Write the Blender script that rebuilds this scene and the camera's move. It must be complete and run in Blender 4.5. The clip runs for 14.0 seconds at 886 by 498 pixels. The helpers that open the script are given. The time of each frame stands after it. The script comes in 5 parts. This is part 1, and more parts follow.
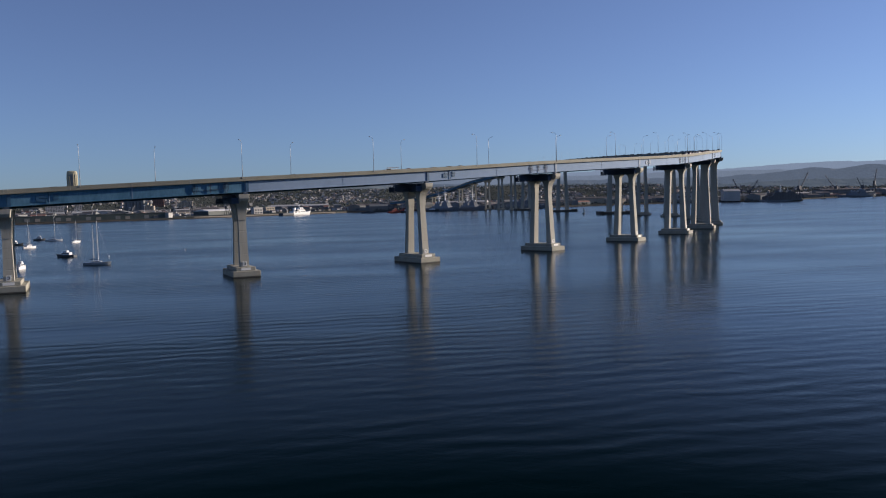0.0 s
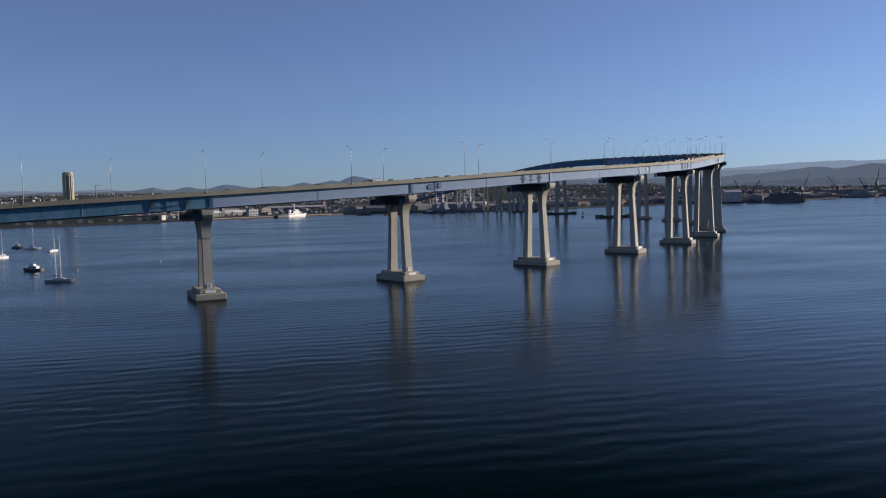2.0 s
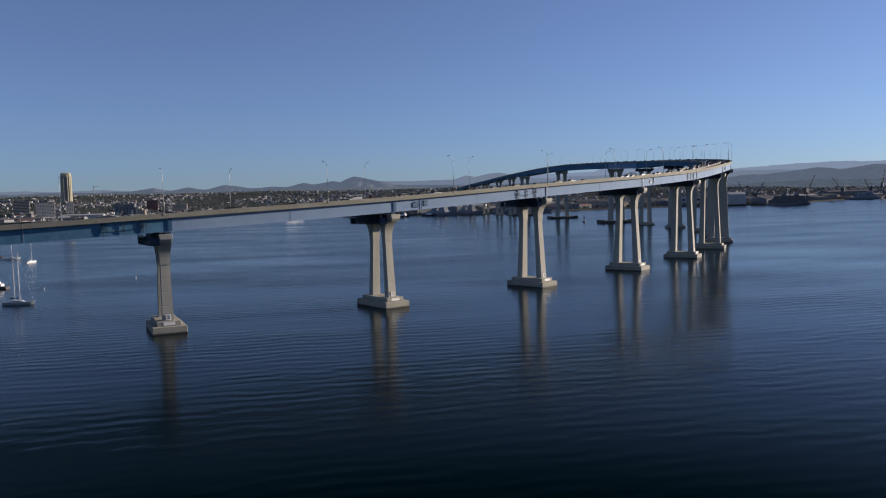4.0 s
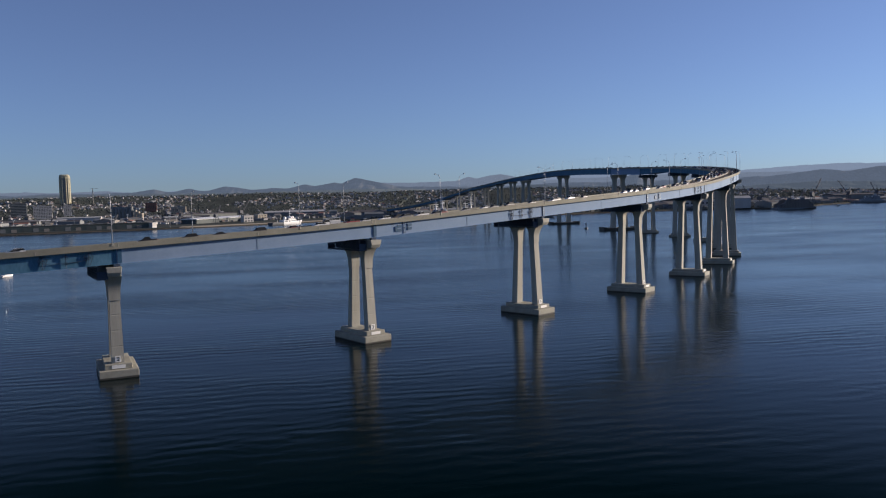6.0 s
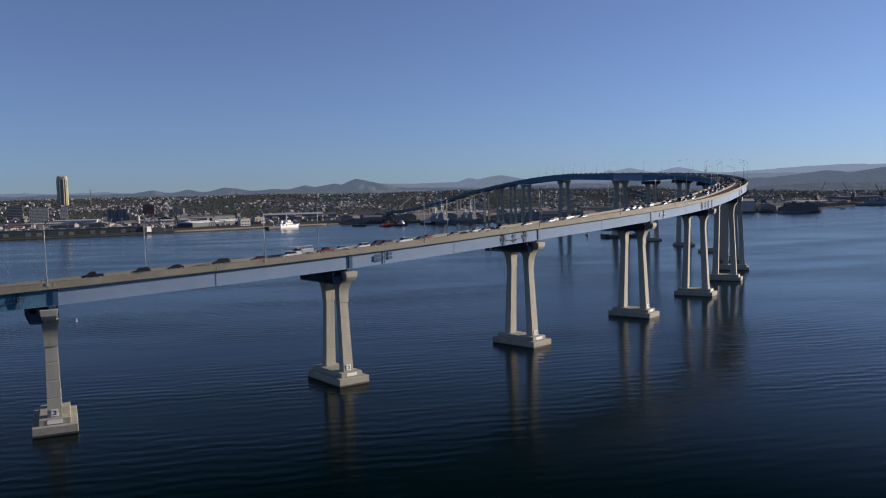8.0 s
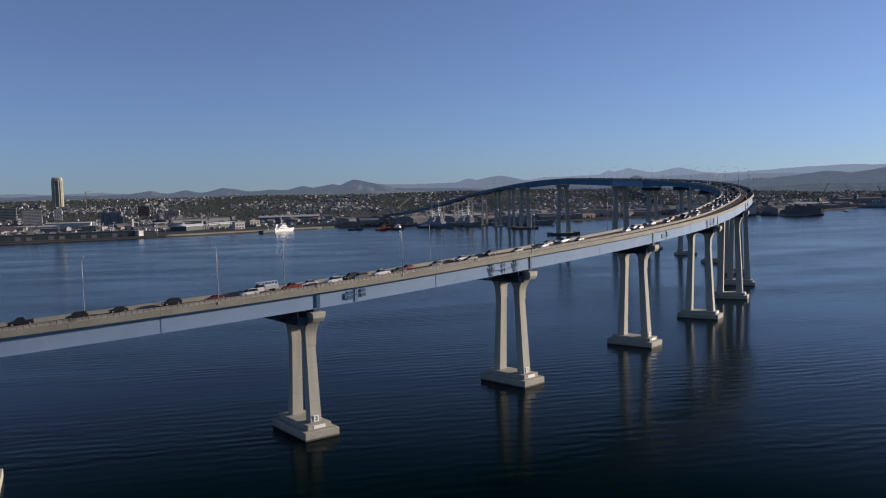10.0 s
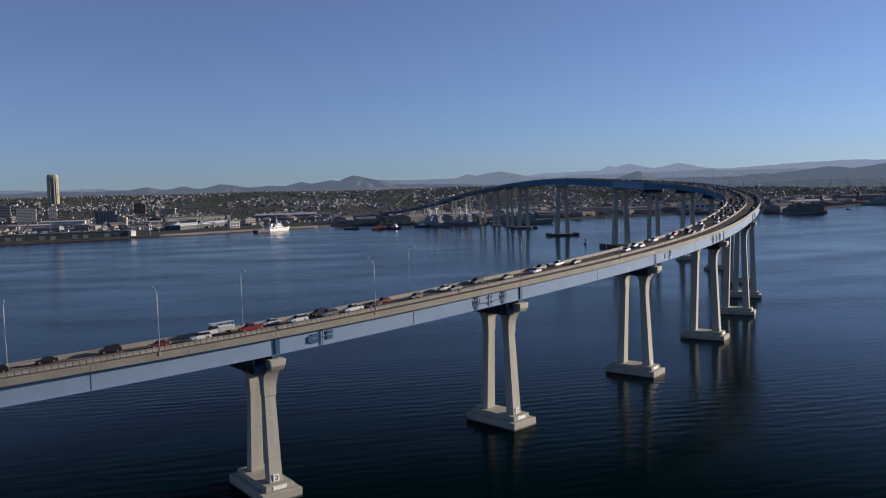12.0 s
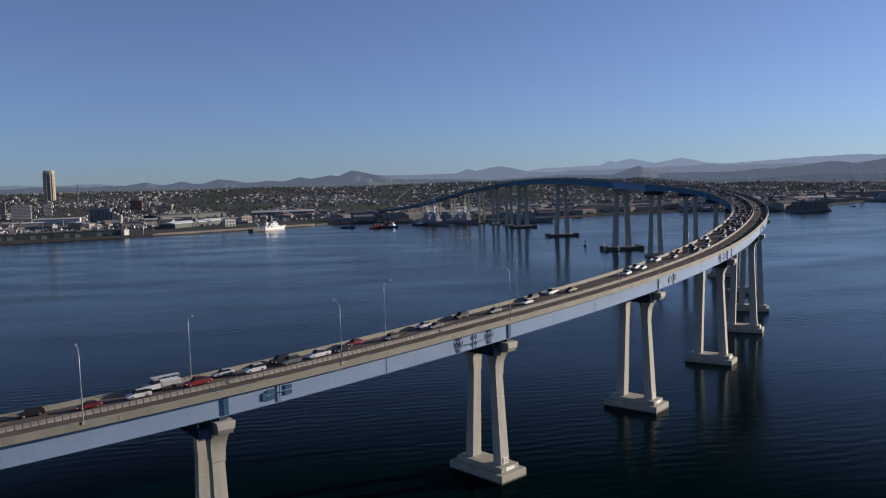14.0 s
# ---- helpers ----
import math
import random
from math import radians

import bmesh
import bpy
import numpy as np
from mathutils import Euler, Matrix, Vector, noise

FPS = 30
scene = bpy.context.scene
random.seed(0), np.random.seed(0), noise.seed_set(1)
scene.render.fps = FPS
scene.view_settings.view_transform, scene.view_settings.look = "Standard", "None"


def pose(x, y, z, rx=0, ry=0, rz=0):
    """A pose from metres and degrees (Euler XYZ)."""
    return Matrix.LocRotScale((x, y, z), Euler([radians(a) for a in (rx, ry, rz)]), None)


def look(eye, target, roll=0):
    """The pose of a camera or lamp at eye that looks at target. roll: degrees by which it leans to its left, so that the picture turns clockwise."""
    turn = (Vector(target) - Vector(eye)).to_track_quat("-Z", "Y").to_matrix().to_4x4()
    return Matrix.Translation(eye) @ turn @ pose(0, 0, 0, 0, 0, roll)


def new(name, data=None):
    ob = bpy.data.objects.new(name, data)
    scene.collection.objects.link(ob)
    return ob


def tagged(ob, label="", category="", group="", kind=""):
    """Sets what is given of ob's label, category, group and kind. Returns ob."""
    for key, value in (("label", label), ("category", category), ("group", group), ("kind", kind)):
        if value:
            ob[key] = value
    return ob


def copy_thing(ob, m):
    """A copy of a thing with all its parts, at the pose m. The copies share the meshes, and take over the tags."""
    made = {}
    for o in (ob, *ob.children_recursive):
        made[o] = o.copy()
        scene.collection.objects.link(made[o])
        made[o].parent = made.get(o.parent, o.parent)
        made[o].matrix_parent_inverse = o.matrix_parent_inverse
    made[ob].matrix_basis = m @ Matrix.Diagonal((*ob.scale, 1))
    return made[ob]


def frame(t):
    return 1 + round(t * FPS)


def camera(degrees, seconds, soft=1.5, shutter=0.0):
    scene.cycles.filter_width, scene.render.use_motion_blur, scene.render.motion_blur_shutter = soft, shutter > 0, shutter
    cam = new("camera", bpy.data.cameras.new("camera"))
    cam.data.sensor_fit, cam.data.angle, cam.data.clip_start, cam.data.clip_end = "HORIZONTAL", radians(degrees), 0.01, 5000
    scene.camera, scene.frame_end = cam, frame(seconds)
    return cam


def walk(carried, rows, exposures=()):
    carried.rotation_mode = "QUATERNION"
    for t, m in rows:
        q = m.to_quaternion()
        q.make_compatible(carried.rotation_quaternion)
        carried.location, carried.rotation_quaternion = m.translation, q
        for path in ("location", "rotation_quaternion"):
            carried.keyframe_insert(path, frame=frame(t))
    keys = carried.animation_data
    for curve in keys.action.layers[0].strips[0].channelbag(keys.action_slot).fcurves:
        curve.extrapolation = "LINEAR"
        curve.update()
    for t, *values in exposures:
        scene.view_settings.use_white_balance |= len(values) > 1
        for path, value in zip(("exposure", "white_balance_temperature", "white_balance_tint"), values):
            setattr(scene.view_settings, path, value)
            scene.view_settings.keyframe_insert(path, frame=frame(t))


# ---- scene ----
cam = camera(58.0, 14.0, soft=1.15)
# seconds, eye, yaw to the left, pitch up, roll
PATH = [
    (0, (-1.71, -32.71, 26.53), 3.079, -3.564, -1.481),
    (0.5, (-0.50, -26.50, 27.72), 3.085, -3.564, -1.513),
    (1, (0.71, -20.27, 29.04), 3.086, -3.575, -1.537),
    (1.5, (1.92, -14.00, 30.47), 3.088, -3.597, -1.553),
    (2, (3.12, -7.67, 32.00), 3.100, -3.625, -1.562),
    (2.5, (4.32, -1.29, 33.62), 3.127, -3.649, -1.563),
    (3, (5.51, 5.16, 35.31), 3.168, -3.664, -1.558),
    (3.5, (6.69, 11.68, 37.05), 3.215, -3.667, -1.548),
    (4, (7.85, 18.26, 38.85), 3.264, -3.662, -1.534),
    (4.5, (8.99, 24.88, 40.68), 3.312, -3.652, -1.518),
    (5, (10.11, 31.52, 42.54), 3.360, -3.642, -1.502),
    (5.5, (11.22, 38.15, 44.42), 3.409, -3.634, -1.487),
    (6, (12.30, 44.77, 46.32), 3.458, -3.633, -1.474),
    (6.5, (13.36, 51.36, 48.25), 3.505, -3.638, -1.464),
    (7, (14.41, 57.92, 50.20), 3.546, -3.646, -1.457),
    (7.5, (15.44, 64.46, 52.17), 3.575, -3.652, -1.454),
    (8, (16.47, 70.98, 54.18), 3.591, -3.652, -1.453),
    (8.5, (17.51, 77.49, 56.21), 3.595, -3.651, -1.454),
    (9, (18.56, 83.98, 58.26), 3.592, -3.655, -1.457),
    (9.5, (19.63, 90.45, 60.34), 3.585, -3.673, -1.463),
    (10, (20.71, 96.89, 62.42), 3.579, -3.714, -1.472),
    (10.5, (21.80, 103.28, 64.51), 3.578, -3.783, -1.484),
    (11, (22.90, 109.63, 66.61), 3.584, -3.878, -1.498),
    (11.5, (24.01, 115.93, 68.71), 3.599, -3.990, -1.511),
    (12, (25.12, 122.20, 70.82), 3.619, -4.107, -1.522),
    (12.5, (26.23, 128.44, 72.95), 3.641, -4.224, -1.532),
    (13, (27.34, 134.69, 75.09), 3.662, -4.337, -1.539),
    (13.5, (28.44, 140.94, 77.24), 3.684, -4.451, -1.547),
    (14, (29.53, 147.20, 79.40), 3.707, -4.566, -1.553),
]
def aim(eye, yaw, pitch, roll):
    a, b = radians(yaw), radians(pitch)
    d = Vector((-math.sin(a) * math.cos(b), math.cos(a) * math.cos(b), math.sin(b)))
    return look(eye, Vector(eye) + d, roll)


walk(cam, [(t, aim(eye, yaw, pitch, roll)) for t, eye, yaw, pitch, roll in PATH], [(0, 0.6, 5400, 16), (14, 0.6, 5400, 16)])

# ---- light ----
SUN_AZ = 23.0      # degrees from +x towards +y, where the sun stands
SUN_EL = 14.0
world = bpy.data.worlds.new("world")
scene.world = world
world.use_nodes = True
wn = world.node_tree
sky = wn.nodes.new("ShaderNodeTexSky")
sky.sky_type = "NISHITA"
sky.sun_disc = False
sky.sun_elevation = radians(SUN_EL)
sky.sun_rotation = radians(90.0 - SUN_AZ)
sky.air_density, sky.dust_density, sky.ozone_density = 0.85, 0.2, 5.0
sky.altitude = 200
veil = wn.nodes.new("ShaderNodeHueSaturation")
veil.inputs["Saturation"].default_value = 0.74
veil.inputs["Hue"].default_value = 0.506
wn.links.new(sky.outputs[0], veil.inputs["Color"])
wn.links.new(veil.outputs[0], wn.nodes["Background"].inputs[0])
wn.nodes["Background"].inputs[1].default_value = 0.057

sun_data = bpy.data.lights.new("sun", "SUN")
sun_data.energy, sun_data.angle, sun_data.color = 5.0, radians(0.5), (1.0, 0.79, 0.54)
sun = new("sun", sun_data)
_e, _a = radians(SUN_EL), radians(SUN_AZ)
sun.matrix_world = look((400 * math.cos(_a) * math.cos(_e), 400 * math.sin(_a) * math.cos(_e), 400 * math.sin(_e)), (0, 0, 0))


# ---- materials ----
def material(name, color, rough=0.7, metal=0.0, spec=0.5):
    m = bpy.data.materials.new(name)
    m.use_nodes = True
    b = m.node_tree.nodes["Principled BSDF"]
    b.inputs["Base Color"].default_value = (*color, 1)
    b.inputs["Roughness"].default_value = rough
    b.inputs["Metallic"].default_value = metal
    b.inputs["Specular IOR Level"].default_value = spec
    return m


def node(m, kind, **values):
    n = m.node_tree.nodes.new(kind)
    for key, value in values.items():
        n.inputs[key].default_value = value
    return n


def link(m, a, b):
    m.node_tree.links.new(a, b)


def mottled(name, c1, c2, scale, fine=12.0, rough=0.8, bump=0.0, stretch=(1, 1, 1), per_object=0.0, per_island=0.0, metal=0.0, spec=0.4):
    """Two colours mixed by a coarse and a fine noise, with grain in the relief."""
    m = material(name, c1, rough, metal, spec)
    b = m.node_tree.nodes["Principled BSDF"]
    co = m.node_tree.nodes.new("ShaderNodeTexCoord")
    mp = node(m, "ShaderNodeMapping", Scale=stretch)
    link(m, co.outputs["Object"], mp.inputs[0])
    n1 = node(m, "ShaderNodeTexNoise", Scale=scale, Detail=5.0, Roughness=0.6)
    n2 = node(m, "ShaderNodeTexNoise", Scale=scale * fine, Detail=3.0, Roughness=0.6)
    link(m, mp.outputs[0], n1.inputs["Vector"])
    link(m, mp.outputs[0], n2.inputs["Vector"])
    add = m.node_tree.nodes.new("ShaderNodeMath")
    add.operation = "MULTIPLY_ADD"
    add.inputs[1].default_value = 0.45
    link(m, n2.outputs[0], add.inputs[0])
    link(m, n1.outputs[0], add.inputs[2])
    ramp = m.node_tree.nodes.new("ShaderNodeMapRange")
    ramp.inputs[1].default_value, ramp.inputs[2].default_value = 0.48, 0.98
    link(m, add.outputs[0], ramp.inputs[0])
    mix = m.node_tree.nodes.new("ShaderNodeMix")
    mix.data_type = "RGBA"
    mix.inputs[6].default_value, mix.inputs[7].default_value = (*c1, 1), (*c2, 1)
    link(m, ramp.outputs[0], mix.inputs[0])
    out = mix.outputs[2]
    if per_object or per_island:
        if per_object:
            src = m.node_tree.nodes.new("ShaderNodeObjectInfo").outputs["Random"]
        else:
            src = m.node_tree.nodes.new("ShaderNodeNewGeometry").outputs["Random Per Island"]
        r2 = m.node_tree.nodes.new("ShaderNodeMapRange")
        amount = per_object or per_island
        r2.inputs[3].default_value, r2.inputs[4].default_value = 1 - amount, 1 + amount
        link(m, src, r2.inputs[0])
        hsv = m.node_tree.nodes.new("ShaderNodeHueSaturation")
        link(m, out, hsv.inputs["Color"])
        link(m, r2.outputs[0], hsv.inputs["Value"])
        out = hsv.outputs[0]
    link(m, out, b.inputs["Base Color"])
    if bump:
        bp = node(m, "ShaderNodeBump", Strength=0.5, Distance=bump)
        link(m, n2.outputs[0], bp.inputs["Height"])
        link(m, bp.outputs[0], b.inputs["Normal"])
    return m


def water_material():
    m = material("sea_water", (0.0, 0.0049, 0.006), 0.06, 0.0, 0.5)
    b = m.node_tree.nodes["Principled BSDF"]
    b.inputs["IOR"].default_value = 1.18
    b.inputs["Specular Tint"].default_value = (0.2, 0.8, 1.0, 1)
    # gloss falls off steeply away from grazing sight
    lw = node(m, "ShaderNodeLayerWeight", Blend=0.5)
    fall = m.node_tree.nodes.new("ShaderNodeMapRange")
    fall.interpolation_type = "SMOOTHSTEP"
    fall.inputs[1].default_value, fall.inputs[2].default_value = 0.635, 0.9
    fall.inputs[3].default_value, fall.inputs[4].default_value = 0.01, 0.5
    link(m, lw.outputs["Facing"], fall.inputs[0])
    link(m, fall.outputs[0], b.inputs["Specular IOR Level"])
    co = m.node_tree.nodes.new("ShaderNodeTexCoord")
    heights = []

    def turned(angle, sx, sy):
        m1 = node(m, "ShaderNodeMapping", Rotation=(0, 0, radians(-angle)))
        m2 = node(m, "ShaderNodeMapping", Scale=(sx, sy, 1.0))
        link(m, co.outputs["Object"], m1.inputs[0])
        link(m, m1.outputs[0], m2.inputs[0])
        return m2

    # crest direction, noise scale along and across the crests, detail, height in metres
    for (angle, sx, sy, detail, amp) in ((12, 0.12, 0.22, 1.0, 0.08), (22, 0.19, 0.34, 1.0, 0.075), (34, 0.45, 0.8, 2.0, 0.05), (-15, 0.8, 1.3, 2.0, 0.03)):
        n = node(m, "ShaderNodeTexNoise", Scale=1.0, Detail=detail, Roughness=0.5)
        link(m, turned(angle, sx, sy).outputs[0], n.inputs["Vector"])
        k = m.node_tree.nodes.new("ShaderNodeMath")
        k.operation = "MULTIPLY"
        k.inputs[1].default_value = amp
        link(m, n.outputs[0], k.inputs[0])
        heights.append(k.outputs[0])
    # two crossing trains of wind chop
    for angle, scale, along, bend, amp in ((17, 0.058, 1.0, 4.2, 0.06), (9, 0.074, 1.2, 5.0, 0.03)):
        wave = node(m, "ShaderNodeTexWave", Scale=scale, Distortion=bend, Detail=1.0)
        wave.inputs["Detail Scale"].default_value = 1.1
        wave.bands_direction = "Y"
        link(m, turned(angle, along, 1.0).outputs[0], wave.inputs["Vector"])
        k = m.node_tree.nodes.new("ShaderNodeMath")
        k.operation = "MULTIPLY"
        k.inputs[1].default_value = amp
        link(m, wave.outputs["Fac"], k.inputs[0])
        heights.append(k.outputs[0])
    # calm and ruffled patches
    mp = turned(10, 1.0, 2.6)
    patch = node(m, "ShaderNodeTexNoise", Scale=0.006, Detail=4.0, Roughness=0.55)
    link(m, mp.outputs[0], patch.inputs["Vector"])
    pr = m.node_tree.nodes.new("ShaderNodeMapRange")
    pr.inputs[1].default_value, pr.inputs[2].default_value = 0.38, 0.64
    pr.inputs[3].default_value, pr.inputs[4].default_value = 0.12, 1.1
    link(m, patch.outputs[0], pr.inputs[0])
    total = heights[0]
    for h in heights[1:]:
        s = m.node_tree.nodes.new("ShaderNodeMath")
        s.operation = "ADD"
        link(m, total, s.inputs[0])
        link(m, h, s.inputs[1])
        total = s.outputs[0]
    s = m.node_tree.nodes.new("ShaderNodeMath")
    s.operation = "MULTIPLY"
    link(m, total, s.inputs[0])
    link(m, pr.outputs[0], s.inputs[1])
    bp = node(m, "ShaderNodeBump", Strength=1.0, Distance=1.0)
    link(m, s.outputs[0], bp.inputs["Height"])
    link(m, bp.outputs[0], b.inputs["Normal"])
    rr = m.node_tree.nodes.new("ShaderNodeMapRange")
    rr.inputs[1].default_value, rr.inputs[2].default_value = 0.3, 0.7
    rr.inputs[3].default_value, rr.inputs[4].default_value = 0.13, 0.23
    link(m, patch.outputs[0], rr.inputs[0])
    link(m, rr.outputs[0], b.inputs["Roughness"])
    return m


WATER = water_material()
CONCRETE = mottled("pier_concrete", (0.285, 0.272, 0.222), (0.415, 0.397, 0.328), 0.3, 9, 0.85, 0.02, (1.5, 1.5, 0.14))
FOOTING = mottled("footing_concrete", (0.25, 0.24, 0.19), (0.36, 0.345, 0.275), 0.35, 10, 0.88, 0.03)
TIDE = mottled("tide_stain", (0.03, 0.03, 0.025), (0.09, 0.08, 0.06), 1.2, 8, 0.6, 0.03)
PARAPET = mottled("parapet_concrete", (0.185, 0.178, 0.135), (0.265, 0.255, 0.20), 0.2, 12, 0.85, 0.01)
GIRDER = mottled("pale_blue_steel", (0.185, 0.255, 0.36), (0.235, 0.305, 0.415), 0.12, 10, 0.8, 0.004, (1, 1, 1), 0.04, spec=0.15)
GIRDER_MID = mottled("mid_blue_steel", (0.17, 0.24, 0.33), (0.22, 0.29, 0.38), 0.12, 10, 0.8, 0.004, (1, 1, 1), 0.04, spec=0.15)
# deeper blue of some spans, and the shade put on the left girders
GIRDER_DEEP = mottled("deep_blue_girder", (0.045, 0.118, 0.185), (0.10, 0.20, 0.295), 0.2, 8, 0.75, 0.004, (1, 1, 0.4), 0.06, spec=0.15)
STEEL_BLUE = mottled("deep_blue_steel", (0.02, 0.062, 0.12), (0.036, 0.095, 0.17), 0.4, 8, 0.5)
DARK_STEEL = mottled("dark_navy_steel", (0.025, 0.042, 0.075), (0.045, 0.07, 0.115), 0.6, 8, 0.6)
ASPHALT = mottled("worn_asphalt", (0.10, 0.086, 0.071), (0.145, 0.126, 0.104), 0.15, 16, 1.0, 0.006, spec=0.02)
BARRIER = mottled("barrier_concrete", (0.21, 0.195, 0.165), (0.30, 0.28, 0.24), 0.5, 8, 0.85, 0.01, per_object=0.12)
PAINT = material("road_paint", (0.75, 0.73, 0.66), 0.7)
POLE = mottled("galvanised_steel", (0.36, 0.365, 0.37), (0.46, 0.465, 0.47), 0.8, 6, 0.6, metal=0.15)
LENS = material("lamp_lens", (0.75, 0.75, 0.7), 0.3)
TILE = material("white_tile", (0.78, 0.76, 0.7), 0.5)
INK = material("black_ink", (0.02, 0.02, 0.02), 0.6)
LAND = mottled("dry_land", (0.055, 0.062, 0.056), (0.09, 0.096, 0.088), 0.006, 14, 1.0, spec=0.0)


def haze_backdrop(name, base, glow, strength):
    """Distance seen through air: little own colour, the air's light put in as emission."""
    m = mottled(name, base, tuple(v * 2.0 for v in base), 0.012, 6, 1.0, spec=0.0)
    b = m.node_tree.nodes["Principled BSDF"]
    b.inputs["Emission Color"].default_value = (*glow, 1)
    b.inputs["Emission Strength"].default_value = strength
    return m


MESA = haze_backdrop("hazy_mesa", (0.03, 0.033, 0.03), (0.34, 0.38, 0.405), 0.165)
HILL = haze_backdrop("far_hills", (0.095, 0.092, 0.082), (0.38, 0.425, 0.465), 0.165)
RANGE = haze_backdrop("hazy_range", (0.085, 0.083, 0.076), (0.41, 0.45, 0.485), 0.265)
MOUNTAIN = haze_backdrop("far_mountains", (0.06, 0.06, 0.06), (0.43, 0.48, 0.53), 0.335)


# ---- mesh helpers ----
def mesh_of(bm, mat, name, smooth=False):
    bmesh.ops.recalc_face_normals(bm, faces=bm.faces)
    me = bpy.data.meshes.new(name)
    bm.to_mesh(me)
    bm.free()
    for m in (mat if isinstance(mat, (list, tuple)) else [mat]):
        me.materials.append(m)
    if smooth:
        me.polygons.foreach_set("use_smooth", [True] * len(me.polygons))
    return me


def part(name, bm, mat, parent=None, label="", smooth=False, kind=""):
    """One bmesh as one mesh object under its thing."""
    ob = new(name, mesh_of(bm, mat, name, smooth))
    ob.parent = parent
    return tagged(ob, label, kind=kind)


def thing(name, label, category, group="", kind="", m=None):
    ob = new(name)
    ob.empty_display_size = 0.5
    if m is not None:
        ob.matrix_world = m
    return tagged(ob, label, category, group, kind)


def box(bm, x0, x1, y0, y1, z0, z1, m=None, index=0):
    v = [bm.verts.new(p if m is None else m @ Vector(p)) for p in
         ((x0, y0, z0), (x1, y0, z0), (x1, y1, z0), (x0, y1, z0), (x0, y0, z1), (x1, y0, z1), (x1, y1, z1), (x0, y1, z1))]
    for q in ((3, 2, 1, 0), (4, 5, 6, 7), (0, 1, 5, 4), (1, 2, 6, 5), (2, 3, 7, 6), (3, 0, 4, 7)):
        f = bm.faces.new([v[i] for i in q])
        f.material_index = index
    return bm


def beam(bm, a, b, r=0.06, sides=4):
    """A bar between two points."""
    a, b = Vector(a), Vector(b)
    q = (b - a).to_track_quat("Z", "Y").to_matrix()
    rings = []
    for p in (a, b):
        rings.append([bm.verts.new(p + q @ Vector((r * math.cos(math.tau * (k + 0.5) / sides), r * math.sin(math.tau * (k + 0.5) / sides), 0))) for k in range(sides)])
    for k in range(sides):
        bm.faces.new((rings[0][k], rings[0][(k + 1) % sides], rings[1][(k + 1) % sides], rings[1][k]))
    bm.faces.new(rings[0][::-1])
    bm.faces.new(rings[1])
    return bm


def tube(bm, points, radii, sides=8):
    """A tapering tube along points."""
    rings = []
    pts = [Vector(p) for p in points]
    for i, p in enumerate(pts):
        d = pts[min(i + 1, len(pts) - 1)] - pts[max(i - 1, 0)]
        q = d.to_track_quat("Z", "Y").to_matrix()
        rings.append([bm.verts.new(p + q @ Vector((radii[i] * math.cos(math.tau * k / sides), radii[i] * math.sin(math.tau * k / sides), 0))) for k in range(sides)])
    for i in range(len(rings) - 1):
        for k in range(sides):
            bm.faces.new((rings[i][k], rings[i][(k + 1) % sides], rings[i + 1][(k + 1) % sides], rings[i + 1][k]))
    bm.faces.new(rings[0][::-1])
    bm.faces.new(rings[-1])
    return bm


def loft(bm, sections, caps=True, index=0):
    """Closed sections of equal count, joined one to the next."""
    rings = [[bm.verts.new(p) for p in s] for s in sections]
    n = len(rings[0])
    for a, b in zip(rings, rings[1:]):
        for k in range(n):
            f = bm.faces.new((a[k], a[(k + 1) % n], b[(k + 1) % n], b[k]))
            f.material_index = index
    if caps:
        bm.faces.new(rings[0][::-1]).material_index = index
        bm.faces.new(rings[-1]).material_index = index
    return bm


# ---- the bridge's line: plan and height of the girders' top at each pier ----
LINE = [(-296, 137, 23.6), (-228, 180, 27.4), (-158.6, 222.3, 31.3), (-93.6, 261.4, 34.6), (-31.8, 308.6, 37.9), (25.7, 363.8, 42.0),
        (77.4, 427.0, 45.6), (121.3, 495.2, 49.5), (155.9, 564.5, 54.6), (180.5, 629.5, 58.6), (199, 705, 62.6), (210, 798, 67.1),
        (208.3, 891, 71.1), (194.5, 982, 74.6), (175, 1075, 77.8), (128, 1325, 84.0), (80, 1573, 82.5), (57, 1640, 79.5), (32, 1704, 75.5),
        (4, 1766, 70.5), (-27, 1826, 65.0), (-60, 1885, 55.5), (-95, 1942, 46.5), (-132, 1998, 38.0), (-171, 2052, 30.5), (-212, 2105, 24.5), (-255, 2156, 20.0)]
MAIN = (13, 16)     # the deep main spans run between these piers


def _spline():
    pts = [Vector(p) for p in LINE]
    pts = [pts[0] * 2 - pts[1]] + pts + [pts[-1] * 2 - pts[-2]]
    out, marks = [], []
    for i in range(1, len(pts) - 2):
        p0, p1, p2, p3 = pts[i - 1:i + 3]
        d = (p2 - p1).length
        t1 = ((p1 - p0).normalized() + (p2 - p1).normalized()) * 0.5 * d
        t2 = ((p2 - p1).normalized() + (p3 - p2).normalized()) * 0.5 * d
        marks.append(len(out))
        steps = max(8, int(d / 4))
        for k in range(steps):
            u = k / steps
            out.append((2 * u**3 - 3 * u**2 + 1) * p1 + (u**3 - 2 * u**2 + u) * t1 + (3 * u**2 - 2 * u**3) * p2 + (u**3 - u**2) * t2)
    marks.append(len(out))
    out.append(pts[-2])
    run = [0.0]
    for a, b in zip(out, out[1:]):
        run.append(run[-1] + (b - a).xy.length)
    return out, run, [run[k] for k in marks]


CURVE, RUN, PIER_S = _spline()
RUN_A = np.array(RUN)
CURVE_A = np.array([tuple(p) for p in CURVE])


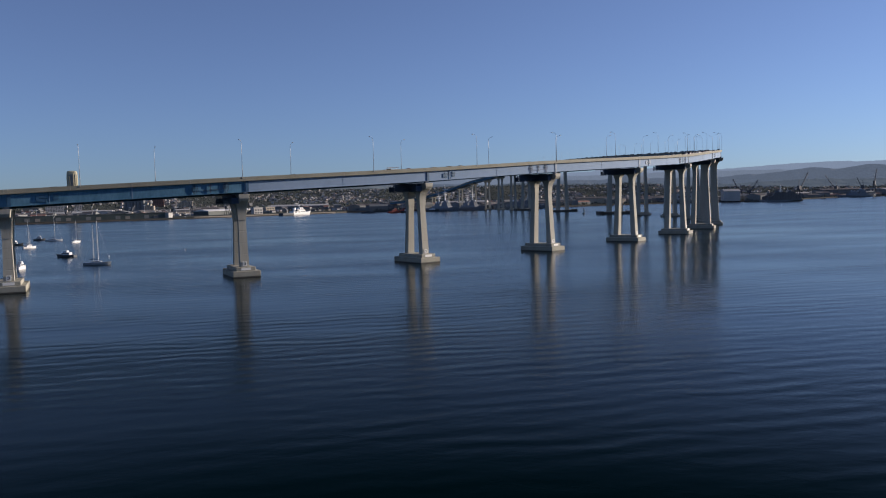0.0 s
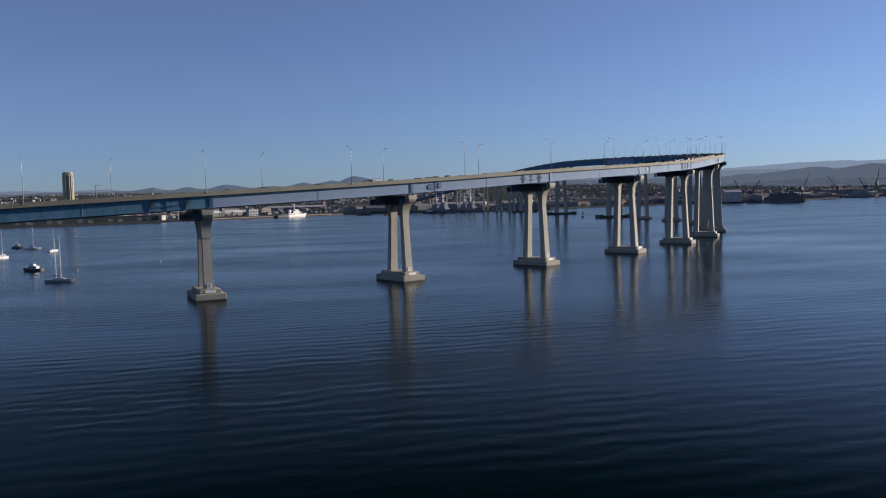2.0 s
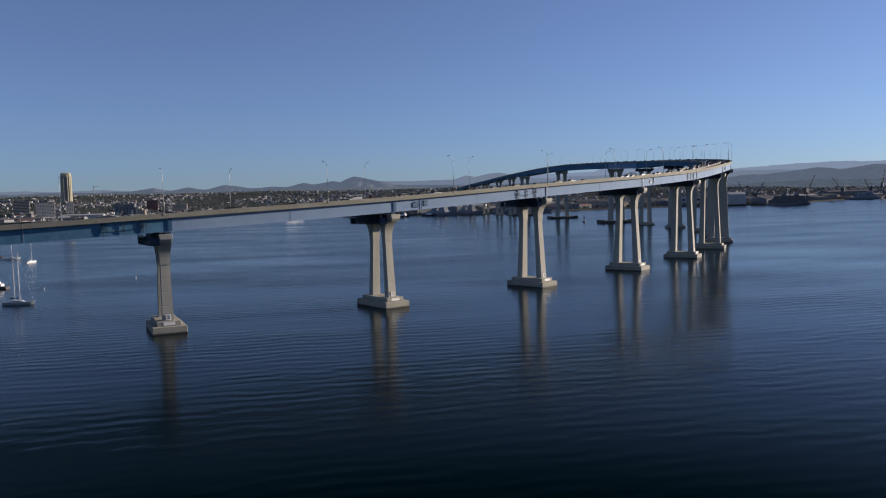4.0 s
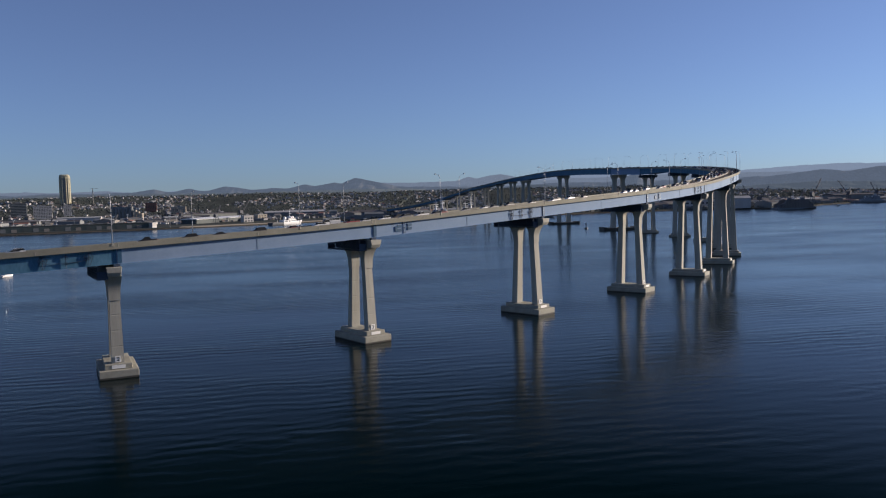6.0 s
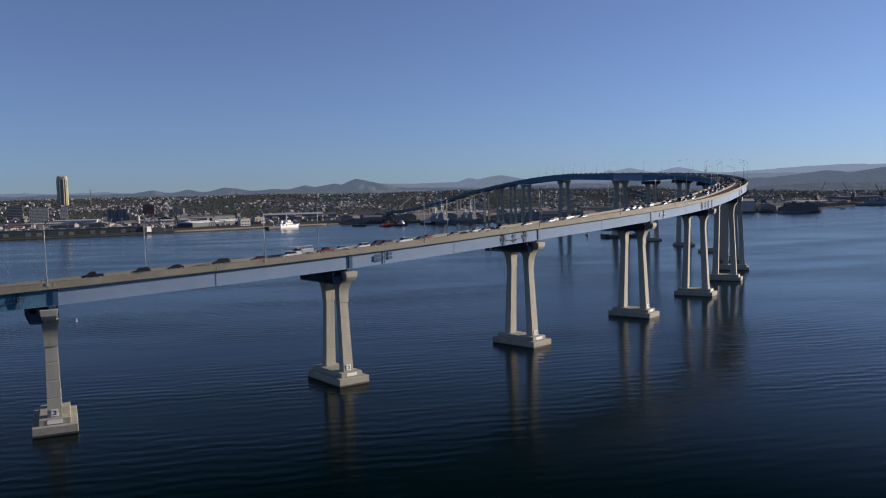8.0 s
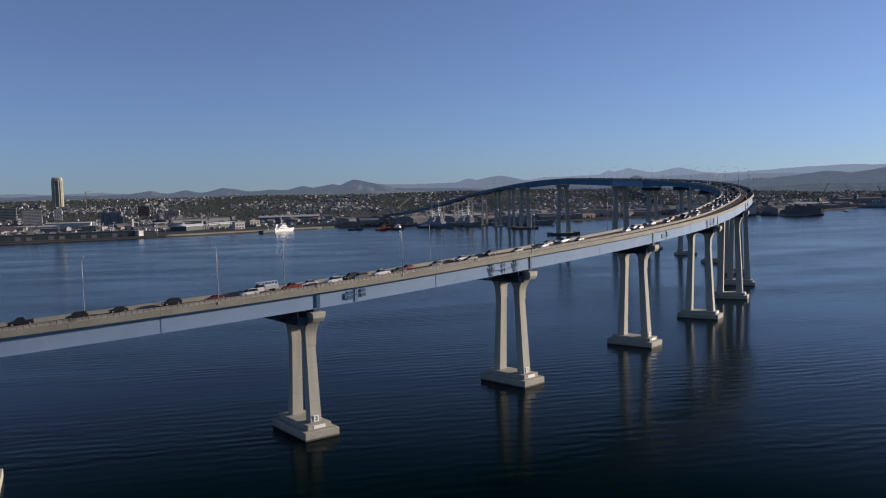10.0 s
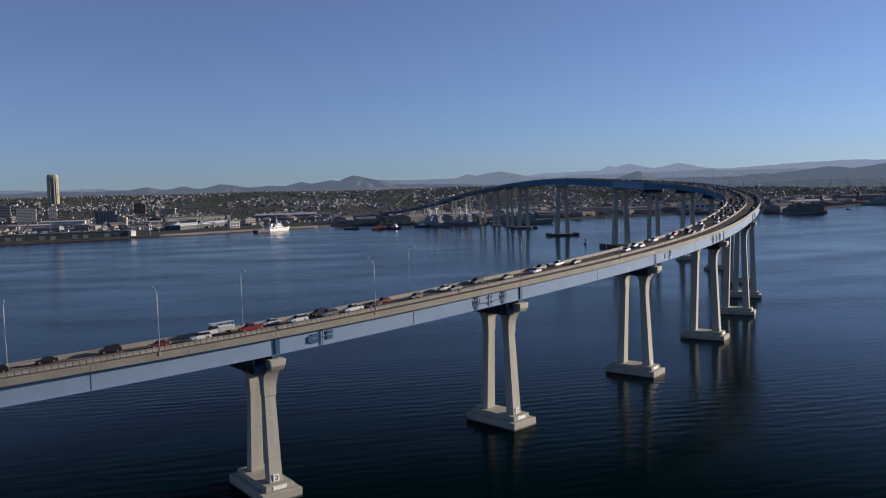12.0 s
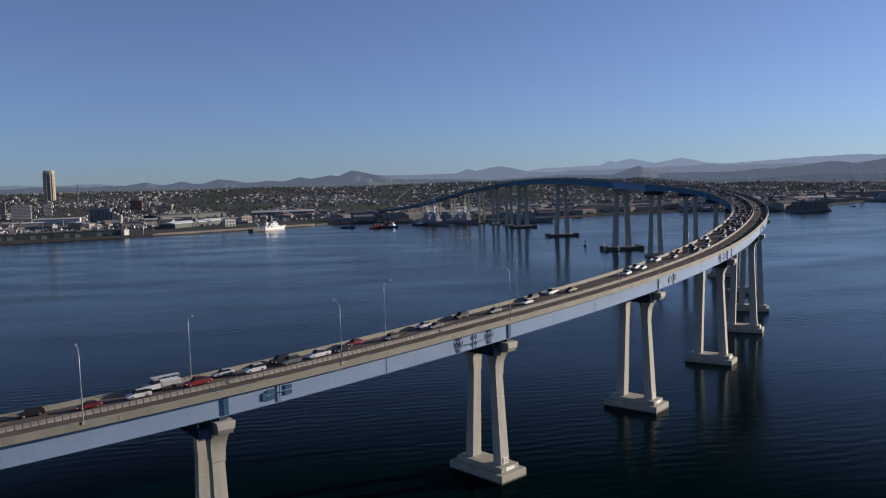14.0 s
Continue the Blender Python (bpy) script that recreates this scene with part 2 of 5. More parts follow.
def at(s):
    """The place on the line, its heading and its cross fall, s metres along."""
    x, y, z = (float(np.interp(s, RUN_A, CURVE_A[:, k])) for k in range(3))
    x1, y1 = (float(np.interp(s + 3, RUN_A, CURVE_A[:, k])) for k in range(2))
    x0, y0 = (float(np.interp(s - 3, RUN_A, CURVE_A[:, k])) for k in range(2))
    h = math.atan2(y1 - y0, x1 - x0)
    fall = 0.035 * min(1.0, max(0.0, (PIER_S[14] - s) / 150))
    return Vector((x, y, z)), h, fall


def on_deck(s, v, w):
    """A point s along, v to the left, w over the girders' top."""
    p, h, fall = at(s)
    return Vector((p.x - v * math.sin(h), p.y + v * math.cos(h), p.z + w - fall * v))


def deck_pose(s, v, w, turn=0.0):
    p, h, fall = at(s)
    q = on_deck(s, v, w)
    up = math.atan2(at(s + 2)[0].z - at(s - 2)[0].z, 4)
    return Matrix.Translation(q) @ Matrix.Rotation(h + turn, 4, "Z") @ Matrix.Rotation(-up if turn == 0 else up, 4, "Y") @ Matrix.Rotation(-math.atan(fall) if turn == 0 else math.atan(fall), 4, "X")


def sweep(bm, profile, s0, s1, step=6.0, index=0, deep=None):
    """A closed profile of (v, w) drawn along the line."""
    n = max(1, round((s1 - s0) / step))
    secs = []
    for k in range(n + 1):
        s = s0 + (s1 - s0) * k / n
        d = deep(s) if deep else 1.0
        secs.append([on_deck(s, v, w if w >= 0 else w * d) for v, w in profile])
    return loft(bm, secs, True, index)


S_END = PIER_S[-1]
DEPTH = 4.0


def depth(s):
    """The girders' depth in metres: deeper over the main spans."""
    a, b = PIER_S[MAIN[0]], PIER_S[MAIN[1]]
    k = min(1.0, max(0.0, (s - a + 60) / 60)) * min(1.0, max(0.0, (b + 60 - s) / 60))
    return DEPTH + 3.0 * k


# ---- water, land, far hills ----
def build_water():
    bm = bmesh.new()
    n = 24
    xs = [-6500 + 13000 * i / n for i in range(n + 1)]
    ys = [-6000 + 11500 * i / n for i in range(n + 1)]
    grid = [[bm.verts.new((x, y, 0)) for x in xs] for y in ys]
    for j in range(n):
        for i in range(n):
            bm.faces.new((grid[j][i], grid[j][i + 1], grid[j + 1][i + 1], grid[j + 1][i]))
    tagged(part("water", bm, WATER), "calm dark blue bay water with small ripples", "water", kind="structure")


build_water()

SHORE = [(-5200, 200), (-2600, 640), (-1500, 1090), (-811, 1456), (-590, 1585), (-350, 1835), (-345, 1890), (-290, 1900), (-150, 1870), (-60, 1850),
         (40, 1840), (160, 1930), (258, 2007), (474, 2110), (660, 2060), (690, 1945), (760, 1930), (800, 2090), (935, 2335), (1090, 2525), (1200, 2565), (1500, 2635), (2600, 2760), (5200, 3000)]
_sx, _sy = [p[0] for p in SHORE], [p[1] for p in SHORE]


def shore_y(x):
    return float(np.interp(x, _sx, _sy))


def ground_z(x, y):
    """The land's height: flat quays, then a slope up to the mesa."""
    d = y - shore_y(x)
    rise = min(1.0, max(0.0, (d - 800) / 1700))
    rise = rise * rise * (3 - 2 * rise)
    rough = noise.noise(Vector((x / 420, y / 420, 3.1))) * 8 + noise.noise(Vector((x / 150, y / 150, 7.7))) * 3
    k = min(1.0, max(0.0, (d - 300) / 700))
    return 3.0 + rise * 84 + rough * k


def build_land():
    bm = bmesh.new()
    xs = sorted(set([-5200 + 65 * i for i in range(161)] + _sx))
    fr = [0, 0.004, 0.02, 0.05, 0.09] + [0.13 + 0.87 * i / 44 for i in range(45)]
    rows = []
    for x in xs:
        y0 = shore_y(x)
        col = [bm.verts.new((x, y0, -3))]
        for f in fr:
            y = y0 + (5400 - y0) * f
            col.append(bm.verts.new((x, y, ground_z(x, y))))
        rows.append(col)
    for a, b in zip(rows, rows[1:]):
        for k in range(len(a) - 1):
            bm.faces.new((a[k], b[k], b[k + 1], a[k + 1]))
    tagged(part("ground", bm, LAND, smooth=False), "dry brown and olive shore land rising inland", "ground", kind="structure")


build_land()


def ridge(name, x0, x1, y, bases, peaks, rough, mat, label, seed, lift=0.0, fringe=0.0):
    """A far line of hills: peaks are (x, height, half width on the left, on the right)."""
    bm = bmesh.new()
    n = int((x1 - x0) / 11)
    rows = []
    for i in range(n + 1):
        x = x0 + (x1 - x0) * i / n
        r = sum(rough / 1.72**k * noise.noise(Vector((x * 2.1**k / 420, seed, 1.7 * k))) for k in range(7))
        base = float(np.interp(x, [q[0] for q in bases], [q[1] for q in bases]))
        h = base + r
        for px, ph, wl, wr in peaks:
            d = (px - x) / wl if x < px else (x - px) / wr
            if d < 1:
                h = max(h, base + (ph - base) * (1 - d ** 1.25) ** 1.35 + r * 0.8)
        h += lift
        top = h + fringe * abs(noise.noise(Vector((x / 19, seed, 9.1))) + 0.6 * noise.noise(Vector((x / 51, seed, 3.7))))
        yy = y(x) if callable(y) else y
        col = [bm.verts.new((x, yy - 150, 20))]
        for k in range(1, 7):
            u = k / 7
            spur = noise.noise(Vector((x / 85 + 2.2 * u, seed, 2.5 * u))) + 0.5 * noise.noise(Vector((x / 34 - 2.5 * u, seed + 4, 5 * u)))
            col.append(bm.verts.new((x, yy - 150 * (1 - u) + 62 * spur * (1 - u), 20 + (h - 20) * u ** 1.2)))
        rows.append(col + [bm.verts.new((x, yy, top)), bm.verts.new((x, yy + 70, 20))])
    for a, b in zip(rows, rows[1:]):
        for k in range(8):
            bm.faces.new((a[k], b[k], b[k + 1], a[k + 1]))
    tagged(part(name, bm, mat), label, "hills", kind="structure")


def mesa_y(far):
    return lambda x: min(shore_y(x) + far, 4350)


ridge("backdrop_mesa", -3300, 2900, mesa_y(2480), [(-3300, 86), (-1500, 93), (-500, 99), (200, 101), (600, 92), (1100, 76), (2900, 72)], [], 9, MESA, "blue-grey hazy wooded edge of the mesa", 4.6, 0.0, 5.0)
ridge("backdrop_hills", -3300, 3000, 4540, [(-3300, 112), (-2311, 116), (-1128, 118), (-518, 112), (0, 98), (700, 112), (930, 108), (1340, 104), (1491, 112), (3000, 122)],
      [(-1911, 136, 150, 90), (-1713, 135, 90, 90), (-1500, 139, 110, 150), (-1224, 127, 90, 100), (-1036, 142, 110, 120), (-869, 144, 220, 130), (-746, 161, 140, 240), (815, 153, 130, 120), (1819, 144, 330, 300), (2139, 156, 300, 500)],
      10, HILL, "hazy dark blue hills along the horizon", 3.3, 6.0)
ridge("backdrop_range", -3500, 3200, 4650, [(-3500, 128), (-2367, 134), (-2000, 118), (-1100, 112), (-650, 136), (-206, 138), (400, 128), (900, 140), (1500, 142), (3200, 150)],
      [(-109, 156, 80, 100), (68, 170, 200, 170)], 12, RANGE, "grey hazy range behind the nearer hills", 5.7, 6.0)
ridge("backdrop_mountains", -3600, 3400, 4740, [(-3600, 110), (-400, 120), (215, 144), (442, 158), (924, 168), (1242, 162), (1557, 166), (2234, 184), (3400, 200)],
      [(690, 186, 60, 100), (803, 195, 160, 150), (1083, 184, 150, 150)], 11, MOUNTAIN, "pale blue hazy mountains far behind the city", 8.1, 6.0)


# ---- bridge piers ----
def pier_parts(root, height, main=False):
    """A two-legged concrete pier; x runs to the right across the bridge, y along it; height: of the cap beam's top."""
    wide, long_ = (10.3, 5.0) if not main else (17.0, 8.0)
    bm = bmesh.new()
    box(bm, -wide + 0.4, wide - 0.4, -long_, long_, 0.35, 2.3)
    bmesh.ops.bevel(bm, geom=bm.edges[:], offset=0.12, segments=1, affect="EDGES")
    foot = part("footing", bm, FOOTING, root, "weathered stepped concrete footing")
    bm = bmesh.new()
    box(bm, -wide + 0.42, wide - 0.42, -long_ + 0.02, long_ - 0.02, -3.0, 0.36)
    part("tide_band", bm, TIDE, foot, "dark wet tide stain at the waterline")
    if main:
        bm = bmesh.new()
        box(bm, -wide - 6.0, wide + 6.0, -long_ - 1.5, long_ + 1.5, -1.5, 3.2)
        box(bm, -wide - 6.3, -wide - 1.5, -long_ - 1.9, long_ + 1.9, -1.5, 4.4)
        box(bm, wide + 1.5, wide + 6.3, -long_ - 1.9, long_ + 1.9, -1.5, 4.4)
        bmesh.ops.bevel(bm, geom=bm.edges[:], offset=0.2, segments=1, affect="EDGES")
        part("fender", bm, TIDE, root, "dark timber ship fender round the footing")
    bm = bmesh.new()
    box(bm, -wide + 1.9, wide - 1.9, -long_ + 1.5, long_ - 1.5, 2.3, 3.7)
    bmesh.ops.bevel(bm, geom=bm.edges[:], offset=0.1, segments=1, affect="EDGES")
    part("plinth", bm, FOOTING, root)
    cap0 = height - 2.6
    flare = 6.8                       # height of the flared capital under the cap
    z1 = cap0 - flare
    b_v, t_v = (5.3, 4.05) if not main else (8.0, 5.4)
    tall = max(0.0, height - 34)      # taller piers have stouter legs
    foot_v, foot_t = (1.35 + 0.022 * tall, 1.6 + 0.012 * tall) if not main else (3.0, 2.6)
    top_v, top_t = (1.05 + 0.013 * tall, 1.35 + 0.006 * tall) if not main else (2.3, 2.0)
    for side in (-1, 1):
        bm = bmesh.new()
        secs = []
        cuts = [(0.0, 0.0), (1.0, 0.0)]
        for u in (0.27, 0.52, 0.77):     # recessed pour joints
            w = 0.09 / (z1 - 3.6)
            cuts += [(u - 2 * w, 0.0), (u - w, 0.045), (u + w, 0.045), (u + 2 * w, 0.0)]
        for u, inset in sorted(cuts):
            z, c = 3.6 + (z1 - 3.6) * u, b_v + (t_v - b_v) * u
            hv, ht = foot_v + (top_v - foot_v) * u - inset, foot_t + (top_t - foot_t) * u - inset
            secs.append([(side * (c - hv), -ht, z), (side * (c + hv), -ht, z), (side * (c + hv), ht, z), (side * (c - hv), ht, z)])
        loft(bm, secs)
        part("leg", bm, CONCRETE, root)
        # capital: the outer face flares out, the inner one closes to half an arch
        bm = bmesh.new()
        inner0, outer0, secs = t_v - top_v - 0.1, t_v + top_v + 0.2, []
        deep_t = top_t + 0.15
        r = inner0
        zs = cap0 - r - 0.5
        for k in range(15):
            u = k / 14
            z = z1 + (cap0 + 0.02 - z1) * u
            inner = inner0 if z <= zs else r * math.sqrt(max(0.0, 1 - min(1.0, (z - zs) / r) ** 2)) if z < zs + r else 0.0
            outer = outer0 + 2.2 * max(0.0, (u - 0.2) / 0.8) ** 2.4
            deep = deep_t + 0.55 * max(0.0, (u - 0.1) / 0.9) ** 1.6
            secs.append([(side * inner, -deep, z), (side * outer, -deep, z), (side * outer, deep, z), (side * inner, deep, z)])
        loft(bm, secs)
        part("capital", bm, CONCRETE, root, "flared concrete capital with half an arch")
    bm = bmesh.new()
    prof = [(-10.3, 0), (-10.3, -1.5), (-9.6, -2.6), (9.6, -2.6), (10.3, -1.5), (10.3, 0)]
    loft(bm, [[(v, e * (top_t + 0.65 + 0.16 * w), height + w) for v, w in prof] for e in (-1, 1)])
    bmesh.ops.bevel(bm, geom=bm.edges[:], offset=0.08, segments=1, affect="EDGES")
    part("cap_beam", bm, CONCRETE, root)
    # pier number tile and plate on the outer leg
    if not main:
        bm = bmesh.new()
        box(bm, b_v + foot_v - 0.07, b_v + foot_v + 0.09, -0.75, 0.75, 3.95, 5.6)
        tile = part("number_tile", bm, TILE, root, "white number tile with dark marks")
        bm = bmesh.new()
        box(bm, b_v + foot_v + 0.08, b_v + foot_v + 0.13, -0.35, 0.35, 5.1, 5.3)
        box(bm, b_v + foot_v + 0.08, b_v + foot_v + 0.13, -0.35, 0.35, 4.3, 4.5)
        box(bm, b_v + foot_v + 0.08, b_v + foot_v + 0.13, 0.15, 0.35, 4.5, 5.1)
        part("tile_bar", bm, INK, tile)
        bm = bmesh.new()
        box(bm, wide - 1.92, wide - 1.82, -1.7, 1.7, 2.55, 3.5)
        part("plate", bm, TILE, root, "plain white plate")


SKEW = {2: -4, 3: -5}     # piers set a little askew


def build_pier(i):
    s = PIER_S[i]
    p, h, fall = at(s)
    main = MAIN[0] < i <= MAIN[1] or i == MAIN[0] + 1
    root = thing("bridge_pier", "tall two-legged beige concrete bridge pier standing in the water" if i < 17 else "slim concrete viaduct pier of the far approach", "bridge pier", "bridge piers",
                 m=Matrix.Translation((p.x, p.y, 0)) @ Matrix.Rotation(h - math.pi / 2 + radians(SKEW.get(i, 0)), 4, "Z") @ Matrix.Translation((0.7, 0, 0)))
    pier_parts(root, p.z - depth(s) - 0.45, main)


for _i in range(len(LINE)):
    build_pier(_i)


# ---- bridge deck ----
bridge = thing("bridge_deck", "pale blue steel girder bridge deck with concrete parapets", "bridge")


def girder_profile(v):
    """An I-shaped girder 1 deep, scaled by depth(); outer web at v."""
    return [(v - 0.06, 0.0), (v - 0.06, -0.98), (v - 0.5, -0.98), (v - 0.5, -1.0), (v + 0.5, -1.0), (v + 0.5, -0.98), (v + 0.06, -0.98), (v + 0.06, 0.0)]


GIRDER_V = 8.95
DEEP_SPANS = (0, 1, 2)      # spans in the deeper blue
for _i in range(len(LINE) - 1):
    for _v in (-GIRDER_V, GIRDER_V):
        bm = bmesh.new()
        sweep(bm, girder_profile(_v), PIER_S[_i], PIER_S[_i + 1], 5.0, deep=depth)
        # left girders, turned from the sun, carry their shade in the deeper colour
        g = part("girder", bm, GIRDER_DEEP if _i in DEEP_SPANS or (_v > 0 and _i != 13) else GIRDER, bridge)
        if _i > 16:
            continue
        # wide joint stiffener over the pier, slim splices along the span
        out = -1 if _v < 0 else 1
        L = PIER_S[_i + 1] - PIER_S[_i]
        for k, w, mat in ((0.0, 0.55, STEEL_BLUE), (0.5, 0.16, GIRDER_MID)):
            bm = bmesh.new()
            sc = PIER_S[_i] + k * L + (0.0 if k else 0.8)
            d = depth(sc)
            a, b = (_v + out * 0.06, _v + out * (0.12 if k else 0.34))
            loft(bm, [[on_deck(sc + e, v, w_) for v, w_ in ((a, -0.05), (b, -0.05), (b, -d * 0.97), (a, -d * 0.97))] for e in (-w, w)])
            part("stiffener", bm, mat, g, "deep blue web stiffener over the pier" if not k else "")

bm = bmesh.new()
sweep(bm, [(-10.0, 0.02), (-10.0, 0.5), (10.0, 0.5), (10.0, 0.02)], 0, S_END, 5.0)
slab = part("deck_slab", bm, PARAPET, bridge)
bm = bmesh.new()
sweep(bm, [(-9.5, 0.5), (-9.5, 0.56), (9.5, 0.56), (9.5, 0.5)], 0, S_END, 5.0)
part("road", bm, ASPHALT, bridge, "worn brown-grey asphalt roadway")
for _o in (-1, 1):
    bm = bmesh.new()
    prof = [(_o * 9.98, 0.48), (_o * 9.98, 1.5), (_o * 9.72, 1.5), (_o * 9.62, 0.95), (_o * 9.45, 0.55)]
    sweep(bm, prof, 0, S_END, 5.0)
    part("parapet", bm, PARAPET, bridge)

# road markings: dashed lane lines and edge lines, one mesh each line
for _v, dash in ((-5.8, True), (2.05, True), (5.55, True), (-9.2, False), (9.2, False)):
    bm = bmesh.new()
    s = PIER_S[1]
    while s < PIER_S[16]:
        e = s + (3.6 if dash else 24.0)
        n = 1 if dash else 4
        for k in range(n):
            a, b = s + (e - s) * k / n, s + (e - s) * (k + 1) / n
            bm.faces.new([bm.verts.new(on_deck(q, v, 0.566)) for q, v in ((a, _v - 0.08), (b, _v - 0.08), (b, _v + 0.08), (a, _v + 0.08))])
        s = e + (8.6 if dash else 0.0)
    part("lane_line", bm, PAINT, bridge, "worn white lane paint")

# parapet posts and expansion joints over the piers
for _i in range(2, 15):
    for _o in (-1, 1):
        bm = bmesh.new()
        for e in (-0.55, 0.55):
            loft(bm, [[on_deck(PIER_S[_i] + e + d, v, w) for v, w in ((_o * 9.6, 0.5), (_o * 10.01, 0.5), (_o * 10.01, 1.53), (_o * 9.6, 1.53))] for d in (-0.14, 0.14)])
        part("joint_post", bm, FOOTING, bridge, "dark concrete posts at the deck joint")
    bm = bmesh.new()
    loft(bm, [[on_deck(PIER_S[_i] + e, v, w) for v, w in ((-9.4, 0.57), (9.4, 0.57), (9.4, 0.58), (-9.4, 0.58))] for e in (-0.25, 0.25)])
    part("expansion_joint", bm, DARK_STEEL, bridge)

# drain brackets along the parapet's foot
for _i in range(2, 13):
    for f in (0.25, 0.5, 0.75):
        bm = bmesh.new()
        sc = PIER_S[_i] + f * (PIER_S[_i + 1] - PIER_S[_i])
        loft(bm, [[on_deck(sc + e, v, w) for v, w in ((-9.9, 0.1), (-10.03, 0.1), (-10.03, 1.0), (-9.9, 1.0))] for e in (-0.12, 0.12)])
        part("drain_pipe", bm, FOOTING, bridge, "dark drain outlet on the parapet")

# floor beams and braces between the girders
for _i in range(1, 16):
    L = PIER_S[_i + 1] - PIER_S[_i]
    n = max(4, round(L / 14))
    bm = bmesh.new()
    for k in range(n):
        sc = PIER_S[_i] + (k + 0.5) * L / n
        d = depth(sc)
        for a, b in (((-GIRDER_V, -0.5), (GIRDER_V, -0.5)), ((-GIRDER_V, -d + 0.4), (GIRDER_V, -d + 0.4)), ((-GIRDER_V, -d + 0.4), (0, -0.5)), ((GIRDER_V, -d + 0.4), (0, -0.5))):
            beam(bm, on_deck(sc, *a), on_deck(sc, *b), 0.16)
        beam(bm, on_deck(sc - L / n / 2, -GIRDER_V, -d + 0.4), on_deck(sc + L / n / 2, GIRDER_V, -d + 0.4), 0.14)
    part("cross_frame", bm, STEEL_BLUE, bridge, "blue steel bracing between the girders")

# bearings on the cap beams
for _i in range(2, 17):
    for _v in (-GIRDER_V, GIRDER_V):
        bm = bmesh.new()
        d = depth(PIER_S[_i])
        loft(bm, [[on_deck(PIER_S[_i] + e, _v + o, w) for o, w in ((-0.7, -d - 0.02), (0.7, -d - 0.02), (0.55, -d - 0.7), (-0.55, -d - 0.7))] for e in (-0.8, 0.8)])
        part("bearing", bm, DARK_STEEL, bridge, "dark steel bearing on the pier cap")


def ring(bm, c, r, axis_h, t=0.07, n=10):
    """A hoop standing along the heading axis_h."""
    u = Vector((math.cos(axis_h), math.sin(axis_h), 0))
    pts = [c + u * r * math.cos(math.tau * k / n) + Vector((0, 0, r * math.sin(math.tau * k / n))) for k in range(n)]
    for a, b in zip(pts, pts[1:] + pts[:1]):
        beam(bm, a, b, t)


def service_frame(s_mid):
    """Two latticed brackets and a ringed post hung on the girder's outer face, tied by rods."""
    v = -GIRDER_V - 0.35
    h = at(s_mid)[1]
    bm = bmesh.new()
    beam(bm, on_deck(s_mid - 0.6, v, -0.1), on_deck(s_mid - 0.6, v, -3.9), 0.10)
    for w in (-1.1, -2.6):
        ring(bm, on_deck(s_mid - 0.6, v - 0.1, w), 0.42, h, 0.09)
    root = part("service_frame", bm, DARK_STEEL, bridge, "dark blue latticed service brackets on the girder face")
    for e in (-6.0, 4.8):
        bm = bmesh.new()
        c = s_mid + e
        for sg in (-1, 1):
            beam(bm, on_deck(c + sg * 0.45, v, -0.2), on_deck(c + sg * 1.05, v, -1.5), 0.08)
            beam(bm, on_deck(c + sg * 1.05, v, -1.5), on_deck(c + sg * 0.2, v, -3.8), 0.08)
            beam(bm, on_deck(c + sg * 0.45, v, -0.2), on_deck(c - sg * 0.8, v, -2.3), 0.06)
        beam(bm, on_deck(c - 1.1, v, -1.5), on_deck(c + 1.1, v, -1.5), 0.08)
        beam(bm, on_deck(c, v, -0.2), on_deck(c, v, -3.8), 0.08)
        ring(bm, on_deck(c, v - 0.1, -1.7), 0.38, h, 0.08)
        part("bracket", bm, DARK_STEEL, root)
    bm = bmesh.new()
    beam(bm, on_deck(s_mid - 6.0, v, -2.25), on_deck(s_mid - 0.6, v, -2.6), 0.09)
    beam(bm, on_deck(s_mid - 0.6, v, -2.6), on_deck(s_mid + 4.8, v, -2.2), 0.09)
    part("tie_rod", bm, DARK_STEEL, root)


def service_panel(s_mid):
    """Four dark plates round a post on the girder's outer face."""
    v = -GIRDER_V - 0.2
    bm = bmesh.new()
    beam(bm, on_deck(s_mid, v - 0.1, -0.1), on_deck(s_mid, v - 0.1, -3.9), 0.12)
    root = part("service_panel", bm, STEEL_BLUE, bridge, "dark blue plates round a post")
    for e0, e1, w0, w1 in ((-2.9, -1.1, -0.9, -1.8), (-2.9, -1.1, -2.1, -3.1), (1.2, 2.8, -0.7, -1.6), (1.2, 2.8, -1.9, -2.8), (-3.8, -2.95, -1.3, -2.9)):
        bm = bmesh.new()
        loft(bm, [[on_deck(s_mid + e, vv, w) for vv, w in ((v + 0.14, w0), (v - 0.1, w0), (v - 0.1, w1), (v + 0.14, w1))] for e in (e0, e1)])
        part("plate", bm, STEEL_BLUE, root)
    bm = bmesh.new()
    beam(bm, on_deck(s_mid - 1.2, v, -2.0), on_deck(s_mid + 1.3, v, -1.9), 0.1)
    part("tie_rod", bm, STEEL_BLUE, root)


for _i in (3, 5, 7):
    service_frame(PIER_S[_i] - 11.5)
for _i in (2, 4, 6, 8):
    service_panel(PIER_S[_i] + 12.5)


